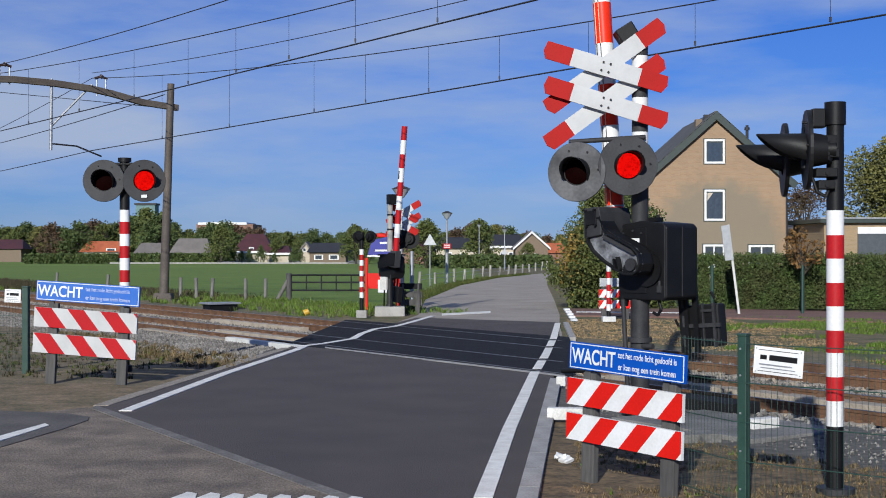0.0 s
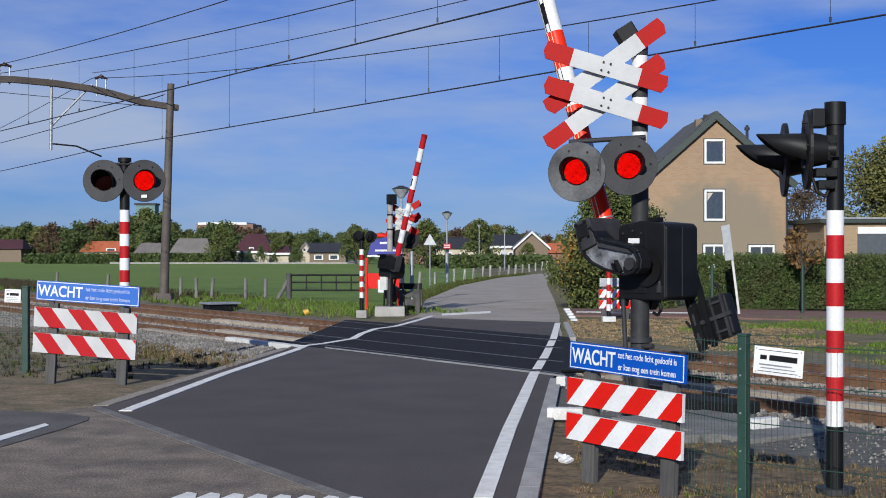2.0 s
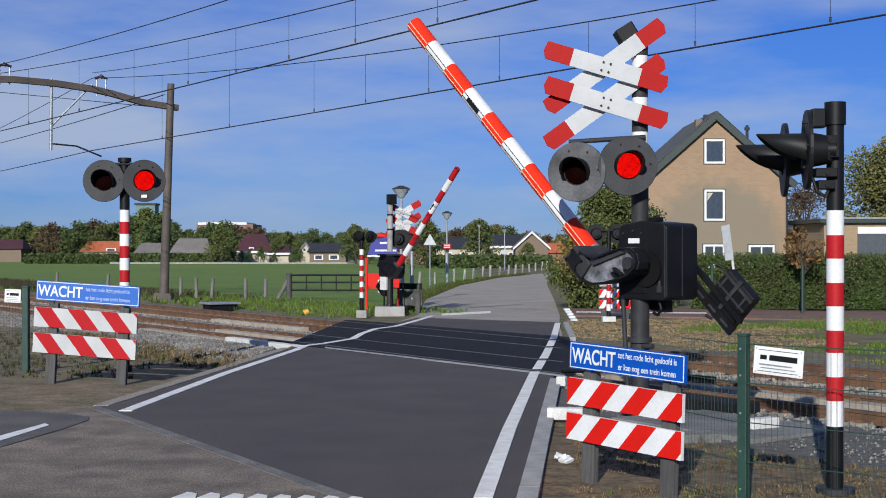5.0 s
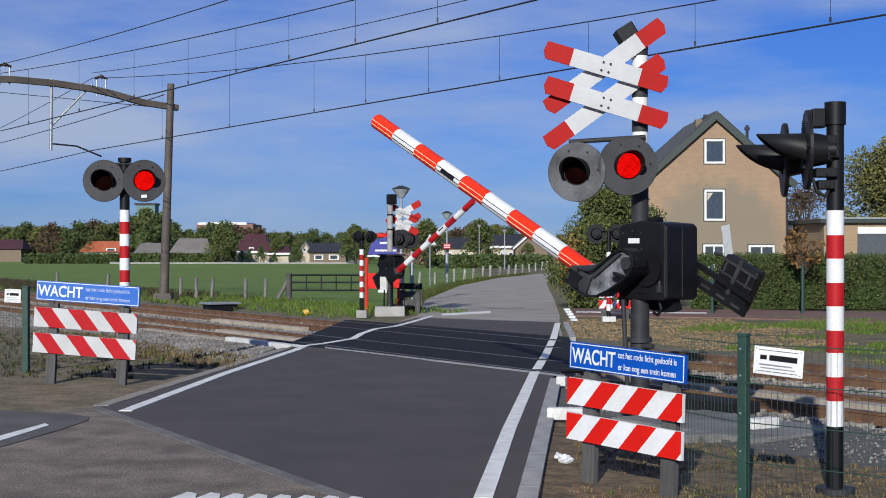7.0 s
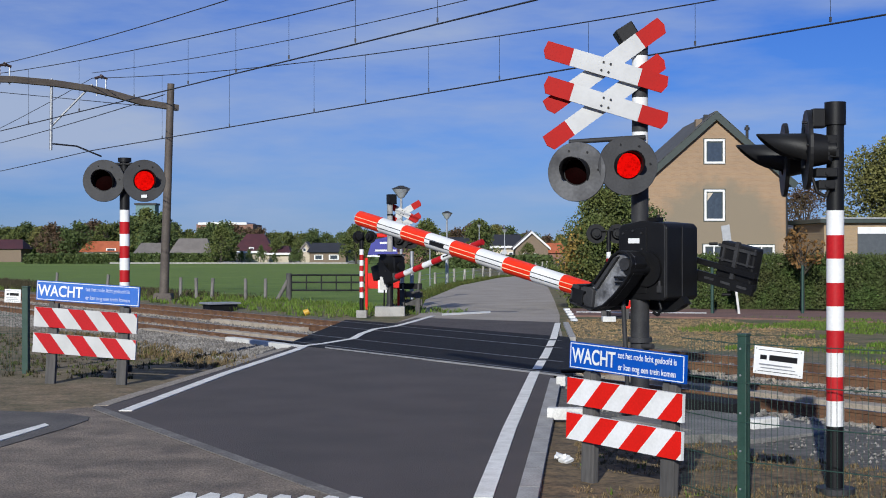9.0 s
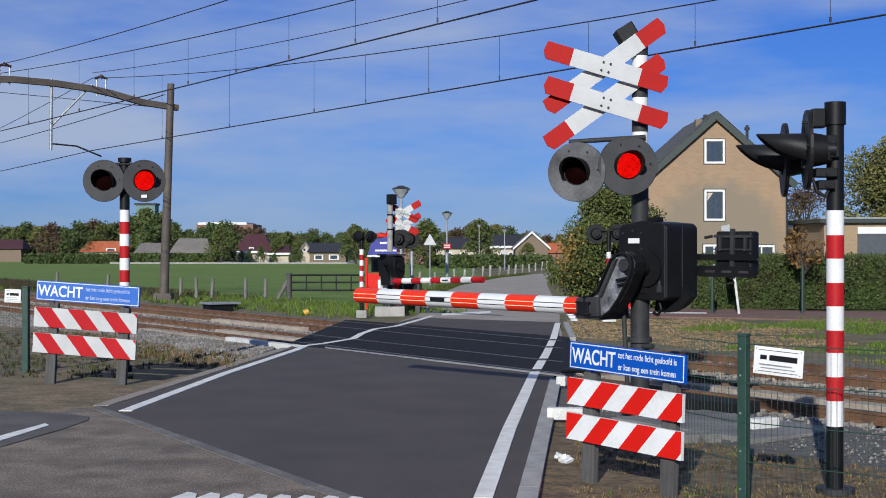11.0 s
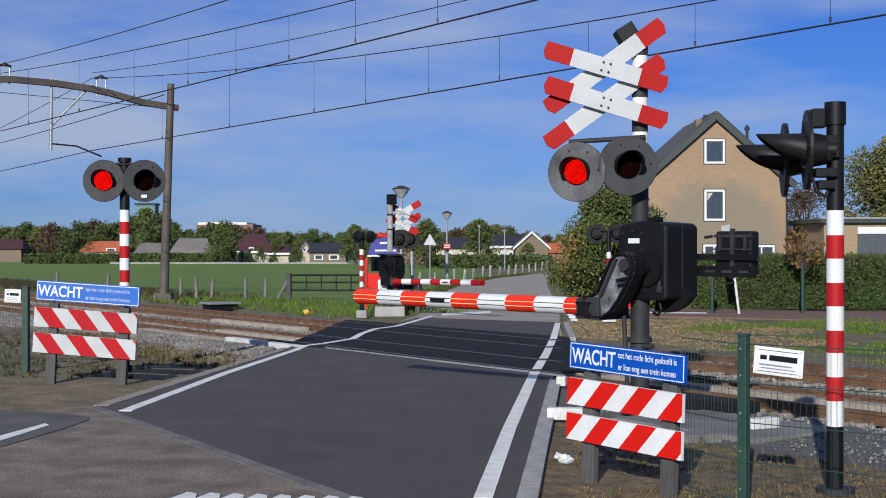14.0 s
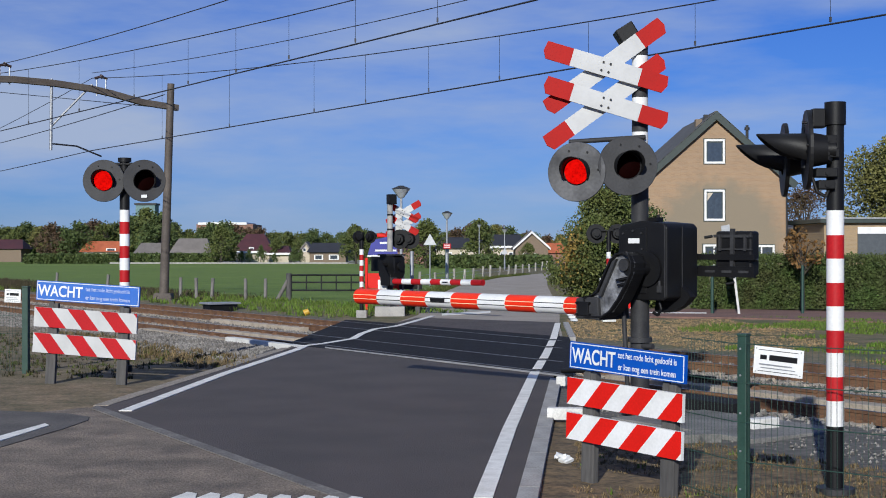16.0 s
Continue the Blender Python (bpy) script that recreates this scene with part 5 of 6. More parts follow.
# ---- buildings ----
def brick_mat(name, a, b, joint, scale=1.0):
    m = mat(name, a, b, 0.9, grain=30, speck=0.15, bump=0.2, scale=0.5)
    n, k = m.node_tree.nodes, m.node_tree.links
    tc = n.new("ShaderNodeTexCoord")
    mp = n.new("ShaderNodeMapping")
    mp.inputs["Rotation"].default_value = (radians(90), 0, 0)
    k.new(tc.outputs["Object"], mp.inputs["Vector"])
    br = n.new("ShaderNodeTexBrick")
    br.inputs["Scale"].default_value = 1.0
    br.inputs["Brick Width"].default_value, br.inputs["Row Height"].default_value, br.inputs["Mortar Size"].default_value = 0.22 * scale, 0.0625 * scale, 0.008
    k.new(mp.outputs["Vector"], br.inputs["Vector"])
    br.inputs["Color1"].default_value, br.inputs["Color2"].default_value, br.inputs["Mortar"].default_value = (*a, 1), (*b, 1), (*joint, 1)
    hsv = next(x for x in n if x.bl_idname == "ShaderNodeHueSaturation")
    mx = n.new("ShaderNodeMix")
    mx.data_type = "RGBA"
    mx.inputs["Factor"].default_value = 0.6
    k.new(hsv.inputs["Color"].links[0].from_socket, mx.inputs["A"])
    k.new(br.outputs["Color"], mx.inputs["B"])
    k.new(mx.outputs["Result"], hsv.inputs["Color"])
    return m


BRICK = brick_mat("yellow_brick", (0.36, 0.255, 0.14), (0.27, 0.19, 0.11), (0.33, 0.28, 0.21))
HOUSE_BRICK = brick_mat("stained_brick", (0.37, 0.248, 0.145), (0.28, 0.185, 0.11), (0.33, 0.27, 0.20))


def repaired_area(m, cx, cz, rx, rz):
    """A rounded greyish area of repointed brickwork."""
    n, k = m.node_tree.nodes, m.node_tree.links
    tc, off, no, ad, ln, r, mx = (n.new("ShaderNode" + s) for s in ("TexCoord", "Mapping", "TexNoise", "Math", "VectorMath", "MapRange", "Mix"))
    off.inputs["Location"].default_value = (-cx / rx, 0, -cz / rz)
    off.inputs["Scale"].default_value = (1 / rx, 0, 1 / rz)
    k.new(tc.outputs["Object"], off.inputs["Vector"])
    ln.operation = "LENGTH"
    k.new(off.outputs["Vector"], ln.inputs[0])
    no.inputs["Scale"].default_value, no.inputs["Detail"].default_value = 1.4, 7
    k.new(tc.outputs["Object"], no.inputs["Vector"])
    ad.operation = "MULTIPLY_ADD"
    ad.inputs[1].default_value = 0.55
    k.new(no.outputs["Fac"], ad.inputs[0])
    k.new(ln.outputs["Value"], ad.inputs[2])
    r.inputs["From Min"].default_value, r.inputs["From Max"].default_value = 1.35, 1.12
    r.inputs["To Max"].default_value = 0.9
    k.new(ad.outputs["Value"], r.inputs["Value"])
    hsv = next(x for x in n if x.bl_idname == "ShaderNodeHueSaturation")
    mx.data_type = "RGBA"
    k.new(r.outputs["Result"], mx.inputs["Factor"])
    k.new(hsv.inputs["Color"].links[0].from_socket, mx.inputs["A"])
    mx.inputs["B"].default_value = (0.225, 0.19, 0.135, 1)
    k.new(mx.outputs["Result"], hsv.inputs["Color"])


repaired_area(HOUSE_BRICK, 14.133, 2.029, 3.5, 3.6)
BRICK_RED = brick_mat("red_brick", (0.26, 0.12, 0.08), (0.2, 0.1, 0.07), (0.3, 0.27, 0.24))
ROOF_GREY = mat("grey_roof_tiles", (0.10, 0.098, 0.096), (0.075, 0.072, 0.07), 0.8, grain=8, speck=0.25, bump=0.3, scale=1)
ROOF_ORANGE = mat("orange_roof_tiles", (0.48, 0.13, 0.05), (0.38, 0.10, 0.04), 0.8, grain=8, speck=0.2, bump=0.3, scale=1)
ROOF_MAROON = mat("maroon_roof_tiles", (0.075, 0.022, 0.028), (0.055, 0.018, 0.024), 0.7, grain=8, speck=0.2, bump=0.3, scale=1)
ROOF_DARK = mat("dark_roof_tiles", (0.028, 0.029, 0.036), (0.022, 0.022, 0.028), 0.6, grain=8, speck=0.2, bump=0.3, scale=1)
ROOF_LIGHT = mat("weathered_roof_tiles", (0.19, 0.17, 0.155), (0.15, 0.135, 0.12), 0.8, grain=8, speck=0.2, bump=0.3, scale=1)
BARGE = mat("dark_green_board", (0.035, 0.05, 0.043), (0.028, 0.04, 0.036), 0.5, bump=0)
CREAM_WALL = mat("cream_render", (0.55, 0.48, 0.38), (0.47, 0.41, 0.32), 0.9, grain=20, speck=0.1, bump=0.1)
TAN_WALL = mat("tan_brick", (0.22, 0.165, 0.115), (0.17, 0.13, 0.095), 0.9, grain=20, speck=0.15, bump=0.1)
GLASS = mat("window_glass", (0.06, 0.072, 0.09), (0.045, 0.055, 0.07), 0.06, bump=0, spec=0.8)
DARK_DOOR = mat("slate_door", (0.075, 0.085, 0.095), (0.06, 0.07, 0.08), 0.5, bump=0)


def window(parent, x0, x1, z0, z1, y, bars=()):
    """White frame set into the wall, with glass panes behind it."""
    w = part("window", Shape().box(((x0 + x1) / 2, y - 0.008, (z0 + z1) / 2), (x1 - x0 + 0.09, 0.016, z1 - z0 + 0.09)), BARGE, parent, "white framed window")
    fr = Shape()
    t = 0.105
    for c, s in ((((x0 + x1) / 2, y - 0.02, z1 - t / 2), (x1 - x0, 0.1, t)), (((x0 + x1) / 2, y - 0.02, z0 + t / 2), (x1 - x0, 0.1, t)),
                 ((x0 + t / 2, y - 0.02, (z0 + z1) / 2), (t, 0.1, z1 - z0 - 2 * t)), ((x1 - t / 2, y - 0.02, (z0 + z1) / 2), (t, 0.1, z1 - z0 - 2 * t))):
        fr.box(c, s)
    for b in bars:
        fr.box((b, y - 0.02, (z0 + z1) / 2), (0.07, 0.09, z1 - z0 - 2 * t))
    part("frame", fr, WHITE, w, "white painted frame")
    inner = Shape()
    for c, s in ((((x0 + x1) / 2, y - 0.01, z1 - t - 0.025), (x1 - x0 - 2 * t, 0.06, 0.08)), ((x0 + t + 0.025, y - 0.01, (z0 + z1) / 2), (0.06, 0.06, z1 - z0 - 2 * t)), ((x1 - t - 0.025, y - 0.01, (z0 + z1) / 2), (0.06, 0.06, z1 - z0 - 2 * t))):
        inner.box(c, s)
    part("sash", inner, BARGE, w, "dark sash")
    part("pane", Shape().box(((x0 + x1) / 2, y - 0.015, (z0 + z1) / 2), (x1 - x0 - 0.1, 0.02, z1 - z0 - 0.1)), GLASS, w, "dark reflecting glass")


def build_house():
    Z = 73.0
    h = thing("brick_house", pose(0, Z, 0), "tall yellow-brown brick house with steep tiled gable roof", "house")
    xl, xr, xm = 10.395, 17.754, 14.074
    eave, top = 5.592, 8.862
    body = [(xl, 0), (xr, 0), (xr, eave), (xm, top), (xl, eave)]
    part("wall", Shape().prism(body, 0.0, 9.5), HOUSE_BRICK, h, "yellow-brown brick wall")
    for side, xe in ((-1, xl), (1, xr)):
        d = Vector((xe - xm, 0, eave - top)).normalized()
        up_ = Vector((-d.z * side, 0, d.x * side)) if side > 0 else Vector((d.z, 0, -d.x))
        up_ = up_ if up_.z > 0 else -up_
        a, b = Vector((xm, 0, top)), Vector((xe, 0, eave)) + d * 0.55
        a = a - d * 0.05
        pts = [a + up_ * 0.01, b + up_ * 0.01, b + up_ * 0.20, a + up_ * 0.20]
        part("roof", Shape().prism([(p.x, p.z) for p in pts], -0.25, 9.8), ROOF_GREY, h, "grey tiled roof slope")
        part("bargeboard", Shape().prism([(p.x, p.z) for p in (a - up_ * 0.16, b - up_ * 0.16, b + up_ * 0.18, a + up_ * 0.18)], -0.31, -0.255), BARGE, h, "dark green gable board")
        for i in range(34):
            c = a + (b - a) * ((i + 0.5) / 34) + up_ * 0.186
            part("verge_tile", Shape().box((0, 0, 0), (0.15, 0.3, 0.018), at=pose(c.x, -0.2, c.z, 0, -math.degrees(math.atan2(d.z, d.x)) + 3 * side, 0)), ROOF_GREY, h)
    part("ridge", Shape().rod((xm, -0.27, top + 0.15), (xm, 9.8, top + 0.15), 0.11, n=10), ROOF_GREY, h, "rounded ridge tiles")
    part("gable_finish", Shape().prism([(xm - 0.16, top - 0.2), (xm + 0.16, top - 0.2), (xm + 0.05, top + 0.22), (xm - 0.05, top + 0.22)], -0.322, -0.25), BARGE, h)
    part("chimney", Shape().box((13.403, 1.2, (8.80 + 7.986) / 2), (0.34, 0.4, 8.80 - 7.986)), TAN_WALL, h, "short brick chimney", bevel=0.02)
    part("flue", Shape().box((13.782, 1.2, (9.05 + 8.453) / 2), (0.2, 0.2, 9.05 - 8.453)), DARK_GREY, h)
    part("flue", Shape().rod((16.13, 2.0, 6.9), (16.13, 2.0, 8.57), 0.08, n=8).rod((16.13, 2.0, 8.30), (16.13, 2.0, 8.45), 0.14, n=8), DARK_GREY, h)
    window(h, 13.49, 14.542, 6.409, 7.665, 0)
    window(h, 13.49, 14.542, 3.46, 5.066, 0)
    window(h, 13.432, 14.542, 1.007, 2.234, 0, (13.987,))
    window(h, 15.768, 17.111, 0.861, 2.204, 0, (16.44,))
    part("curtain", Shape().prism([(13.578, 4.92), (13.958, 4.92), (13.607, 4.424)], -0.035, -0.028), CREAM_WALL, h, "pale curtain corner")
    part("downpipe", Shape().rod((xr - 0.02, -0.06, 0), (xr - 0.02, -0.06, eave), 0.05, n=8), DARK_GREY, h)


build_house()


def build_garage():
    Z = 68.0
    g = thing("garage", pose(0, Z, 0), "low brick garage with flat roof and dark door", "garage")
    x0, x1 = 18.333, 24.915
    part("wall", Shape().box(((x0 + x1) / 2, 3, 3.251 / 2), (x1 - x0, 6, 3.251)), BRICK, g, "brown brick wall")
    part("roof", Shape().box(((x0 + x1) / 2, 3, 3.36), (x1 - x0 + 0.5, 6.6, 0.2)), BARGE, g, "flat roof with dark edge")
    part("roof_trim", Shape().box(((x0 + x1) / 2, -0.32, 3.482), (x1 - x0 + 0.5, 0.05, 0.06)), GALVANISED, g)
    part("lintel", Shape().box((22.195, -0.05, 2.898), (4.515, 0.1, 0.326)), WHITE, g, "white painted beam")
    part("door", Shape().box((22.195, -0.03, 2.027), (4.515, 0.06, 1.414)), DARK_DOOR, g, "dark grey garage door")
    b = thing("shed", pose(0, 76.0, 0), "low outbuilding with white framed glazing and sloping roof", "shed")
    part("wall", Shape().box((19.942, 2, 1.3), (2.736, 4, 2.6)), BRICK, b)
    part("roof", Shape().prism([(18.666, 3.094), (20.611, 3.672), (21.766, 3.672), (21.766, 2.882), (18.666, 2.882)], -0.4, 4), ROOF_LIGHT, b, "pale weathered roof")
    for x in (1418, 1430, 1442, 1452):
        part("mullion", Shape().box((19.274 + (x - 1418) * 0.0304, -0.05, 2.334), (0.16, 0.08, 1.034)), WHITE, b, "white window bar")
    part("glazing", Shape().box((19.79, -0.02, 2.334), (1.398, 0.04, 1.034)), GLASS, b)


build_garage()


def far_house(x0, x1, ybase, yeave, yridge, Z, roof, walls, label, gable=False, hip=0.25, panes=(), trim=None):
    """A small far house; x and y are angular marks turned to metres at distance Z."""
    k = Z / 2500.0
    a, b = (x0 - 784) * k, (x1 - 784) * k
    e, r = 2 - (yeave - 441) * k, 2 - (yridge - 441) * k
    h = thing("house", pose(0, Z, 0), label, "house", "far houses")
    d = max(5.0, (b - a) * 0.6)
    part("wall", Shape().box(((a + b) / 2, d / 2, e / 2 - 0.2), (b - a, d, e + 0.4)), walls, h)
    if gable:
        part("wall", Shape().prism([(a, e), (b, e), ((a + b) / 2, r)], 0, d), walls, h)
        for sx in (a - 0.3, b + 0.3):
            m = (a + b) / 2
            part("roof", Shape().prism([(m, r), (sx, e - 0.2), (sx, e + 0.1), (m, r + 0.35)], -0.3, d + 0.3), roof, h)
            if trim:
                part("bargeboard", Shape().prism([(m, r + 0.05), (sx, e - 0.22), (sx, e + 0.08), (m, r + 0.35)], -0.4, -0.31), trim, h, "white gable board")
    else:
        i = (b - a) * hip
        v = [(a - 0.4, -0.4, e), (b + 0.4, -0.4, e), (b + 0.4, d + 0.4, e), (a - 0.4, d + 0.4, e), (a + i, d / 2, r), (b - i, d / 2, r)]
        part("roof", Shape().add(v, [(0, 1, 5, 4), (1, 2, 5), (2, 3, 4, 5), (3, 0, 4), (3, 2, 1, 0)]), roof, h, "tiled roof")
        if trim:
            part("gutter", Shape().box(((a + b) / 2, -0.45, e - 0.12), (b - a + 0.9, 0.1, 0.3)), trim, h)
    for p0, p1, q0, q1 in panes:
        w = part("window", Shape().box((((p0 + p1) / 2 - 784) * k, -0.03, 2 - ((q0 + q1) / 2 - 441) * k), ((p1 - p0) * k, 0.1, (q1 - q0) * k)), WHITE, h, "white window frame")
        part("pane", Shape().box((((p0 + p1) / 2 - 784) * k, -0.09, 2 - ((q0 + q1) / 2 - 441) * k), ((p1 - p0) * k * 0.7, 0.03, (q1 - q0) * k * 0.7)), GLASS, w)
    return h


far_house(417, 480, 458, 445, 414, 205, ROOF_MAROON, CREAM_WALL, "cream house with a dark maroon hipped roof", panes=((441, 450, 438, 449), (424, 430, 447, 455), (455, 461, 448, 456)), trim=WHITE)
far_house(474, 511, 458, 448, 435, 204, ROOF_MAROON, CREAM_WALL, "low maroon-roofed annex with white fascia", trim=WHITE, hip=0.1)
far_house(146, 210, 460, 446, 427, 222, ROOF_ORANGE, CREAM_WALL, "farmhouse with bright orange tiled roof", hip=0.06, panes=((151, 156, 447, 453), (160, 166, 447, 453), (188, 206, 440, 446)))
far_house(-20, 38, 460, 441, 424, 222, ROOF_MAROON, TAN_WALL, "low house with brown tiled roof", hip=0.1)
far_house(240, 290, 460, 450, 430, 215, ROOF_LIGHT, TAN_WALL, "grey-roofed barn beside the meadow", hip=0.08)
far_house(302, 372, 460, 451, 422, 214, ROOF_LIGHT, TAN_WALL, "large grey-roofed barn beside the meadow", hip=0.14)
far_house(548, 612, 460, 447, 430, 206, ROOF_DARK, TAN_WALL, "long barn with dark roof and wide doors", hip=0.03, panes=((556, 572, 451, 460), (582, 600, 451, 460)))
far_house(532, 550, 460, 446, 432, 208, ROOF_LIGHT, CREAM_WALL, "small pale house beside a barn", gable=True, panes=((536, 542, 439, 446),))
far_house(912, 970, 465, 440, 414, 182, ROOF_LIGHT, TAN_WALL, "brick house with white gable boards", gable=True, trim=WHITE, panes=((925, 933, 448, 458), (942, 950, 448, 458)))
far_house(872, 925, 465, 436, 415, 196, ROOF_DARK, CREAM_WALL, "pale house with dark slate roof", hip=0.05, panes=((885, 892, 446, 456), (900, 908, 446, 456)), trim=WHITE)
far_house(772, 858, 465, 440, 420, 192, ROOF_DARK, CREAM_WALL, "long pale house behind trees", hip=0.08, panes=((790, 800, 447, 457), (815, 824, 447, 457)))
far_house(700, 760, 465, 445, 428, 200, ROOF_MAROON, BRICK_RED, "brick house behind the roadside trees", hip=0.1)
far_house(960, 1000, 465, 448, 430, 190, ROOF_ORANGE, BRICK_RED, "brick house with orange roof behind the shrub", hip=0.1)
hall = thing("factory_hall", pose(0, 420, 0), "flat brick factory hall with white roof edge", "hall")
part("wall", Shape().box((-64.848, 10, 9.392 / 2), (16.8, 20, 9.392)), BRICK_RED, hall)
part("roof", Shape().box((-65.52, 10, 9.56), (14.448, 21, 0.7)), WHITE, hall, "white roof edge")
tower = thing("water_tower", pose(-125.52, 600, 0), "greenish tower block above the trees", "tower")
part("wall", Shape().box((0, 0, 20.96 / 2), (8.16, 8, 20.96)), mat("green_cladding", (0.16, 0.25, 0.25), (0.12, 0.2, 0.2), 0.7, grain=0.5, scale=0.1), tower)
part("roof", Shape().box((0, 0, 20.96), (9.12, 9, 0.8)), DARK_GREY, tower)

# ---- meadow edge, fences, gate ----
strip("far_lane", [(-47.5, 201.613), (-11.911, 222.222)], [(-52.589, 223.214), (-13.137, 245.098)], 0.01, 0.1, CONCRETE, "pale lane along the far side of the meadow", "road")
hedge("hedge", -57.938, -44.61, 196, 198, 1.138, 3500, 0.28, 31, "clipped hedge at the meadow's far edge", 0.3, LEAF_DARK)
hedge("hedge", -1.74, 11.46, 150, 152, 1.16, 4000, 0.22, 32, "dark hedge before the far houses", 0.3, LEAF_DARK)
hedge("hedge", -44.72, -32.48, 200, 202, 1.2, 3000, 0.26, 33, "low hedge before the far barns", 0.3, LEAF_DARK)
for x_, d_, k_ in ((412, 200, 0.26), (428, 201, 0.2), (441, 200, 0.22), (462, 200, 0.28), (486, 200, 0.16), (520, 201, 0.25), (532, 201, 0.22)):
    plant_tree("garden_shrub", FAR_KINDS[1], Matrix.Translation(((x_ - 784) * d_ / 2500, d_, -0.1)) @ pose(0, 0, 0, 0, 0, x_ * 7) @ Matrix.Diagonal((k_ * 0.7, k_ * 0.7, k_, 1)), "dark clipped shrub before a far house", "garden shrubs")
low = Shape().box(((-45.942 + -10.452) / 2, 195, 0.06), (-10.452 - -45.942, 0.25, 0.2))
tagged(part("low_wall", low, CONCRETE), "low pale wall along the far meadow edge", "wall", kind="structure")


def field_posts():
    me = Shape().rod((0, 0, -0.1), (0, 0, 1.15), 0.085, 0.08, n=7).mesh("fence_post", PALE_WOOD)
    grey = Shape().rod((0, 0, -0.1), (0, 0, 1.15), 0.075, 0.07, n=7).mesh("fence_post", GREY_WOOD)
    spots = [(-9.295, 56.818), (-7.843, 56.18), (-7.056, 56.18), (-19.268, 70.423), (-10.791, 58.14), (-10.023, 57.471), (-15.429, 64.935)]
    spots += [(-1.292, 76.923), (-0.467, 83.333), (0.205, 85.47), (0.702, 87.719), (1.382, 90.909), (2.038, 94.34), (2.812, 99.01), (3.464, 103.093), (4.301, 107.527), (5.213, 112.36), (5.953, 116.279), (6.795, 120.482), (7.65, 125), (8.519, 129.87), (9.459, 135.135), (10.222, 138.889), (11.824, 147.059)]
    fence = thing("field_fence", pose(0, 0, 0), "weathered wooden posts with wire along the meadow", "fence")
    for x, y in spots:
        low = 0.72 if x < -3 else random.uniform(0.52, 0.72)
        part("fence_post", grey if x < -3 else me, None, fence, at=pose(x, y, 0, random.uniform(-4, 4), random.uniform(-4, 4), random.uniform(0, 90)) @ Matrix.Diagonal((1, 1, low, 1)))
    for z in (0.3, 0.55):
        part("fence_wire", Shape().tube([(x, y, z) for x, y in spots[7:]], 0.01, n=4), GALVANISED, fence)


field_posts()


def build_gate():
    Z = 56.0
    g = thing("field_gate", pose(0, Z, 0, 0, 0, 0), "dark metal bar gate between wooden posts", "gate")
    x0, x1 = -6.003, -3.046
    for z in (0.97, 0.678, 0.365):
        part("bar", Shape().rod((x0, 0, z), (x1, 0, z), 0.035, n=8), BLACK, g)
    for i in range(6):
        x = x0 + (x1 - x0) * i / 5
        part("upright", Shape().rod((x, 0, 0.32), (x, 0, 0.992), 0.025, n=6), BLACK, g)
    part("gate_post", Shape().rod((x0 - 0.1, 0, -0.1), (x0 - 0.1, 0, 1.037), 0.11, n=8), DARK_WOOD, g, "thick wooden gate post")
    part("brace", Shape().rod((x0 - 0.55, 0, 0), (x0 - 0.15, 0, 0.75), 0.08, n=7), GREY_WOOD, g)


build_gate()

# ---- street furniture beyond the crossing ----
def street_lamp(x, y, h, w, label):
    l = thing("street_lamp", pose(x, y, 0), label, "street lamp", "street lamps")
    part("pole", Shape().rod((0, 0, -0.05), (0, 0, 1.0), 0.085, n=10).rod((0, 0, 1.0), (0, 0, h - 0.45), 0.06, 0.045, n=10), GALVANISED, l, "grey steel pole")
    part("shade", Shape().rod((0, 0, h - 0.12), (0, 0, h), w / 2, w * 0.12, n=14), DARK_GREY, l, "dark flat cap")
    part("globe", Shape().rod((0, 0, h - 0.45), (0, 0, h - 0.12), 0.1, w * 0.46, n=14), mat("lamp_globe", (0.38, 0.40, 0.42), None, 0.3, bump=0), l, "conical pale glass")


street_lamp(-1.539, 52.0, 4.33, 0.728, "grey street lamp with inverted cone head")
street_lamp(0.23, 82.0, 4.198, 0.689, "grey street lamp with inverted cone head")
street_lamp(6.322, 145.0, 4.146, 0.696, "grey street lamp with inverted cone head")
street_lamp(4.096, 160.0, 4.88, 0.512, "thin grey street lamp far along the road")


def triangle_sign(x, y, z0, size, label):
    t = thing("road_sign", pose(x, y, 0), label, "road sign", "road signs")
    part("pole", Shape().rod((0, 0.03, -0.05), (0, 0.03, z0 + size * 0.8), 0.035, n=8), GALVANISED, t)
    part("sign_plate", Shape().prism([(-size / 2, z0), (size / 2, z0), (0, z0 + size * 0.88)], -0.02, 0.0), GALVANISED, t, "bare grey metal back")


triangle_sign(-0.718, 78.0, 2.218, 0.718, "grey back of a triangular road sign")
triangle_sign(6.017, 138.0, 1.503, 0.718, "grey back of a triangular road sign")
rs = thing("road_sign", pose(0.228, 81.5, 0), "small red rectangular sign on the lamp post", "road sign", "road signs")
part("clamp_band", Shape().rod((0, 0.5, 2.163), (0, -0.09, 2.163), 0.03, n=8), GALVANISED, rs)
part("post_sleeve", Shape().rod((0, 0.5, 0), (0, 0.5, 2.2), 0.1, n=8), GALVANISED, rs)
part("sign_plate", Shape().box((0, -0.1, 2.163), (0.44, 0.03, 0.30)), DULL_RED, rs)
for dz in (-0.06, 0.06):
    part("text_bar", Shape().box((0, -0.12, 2.163 + dz), (0.326, 0.01, 0.05)), WHITE, rs)
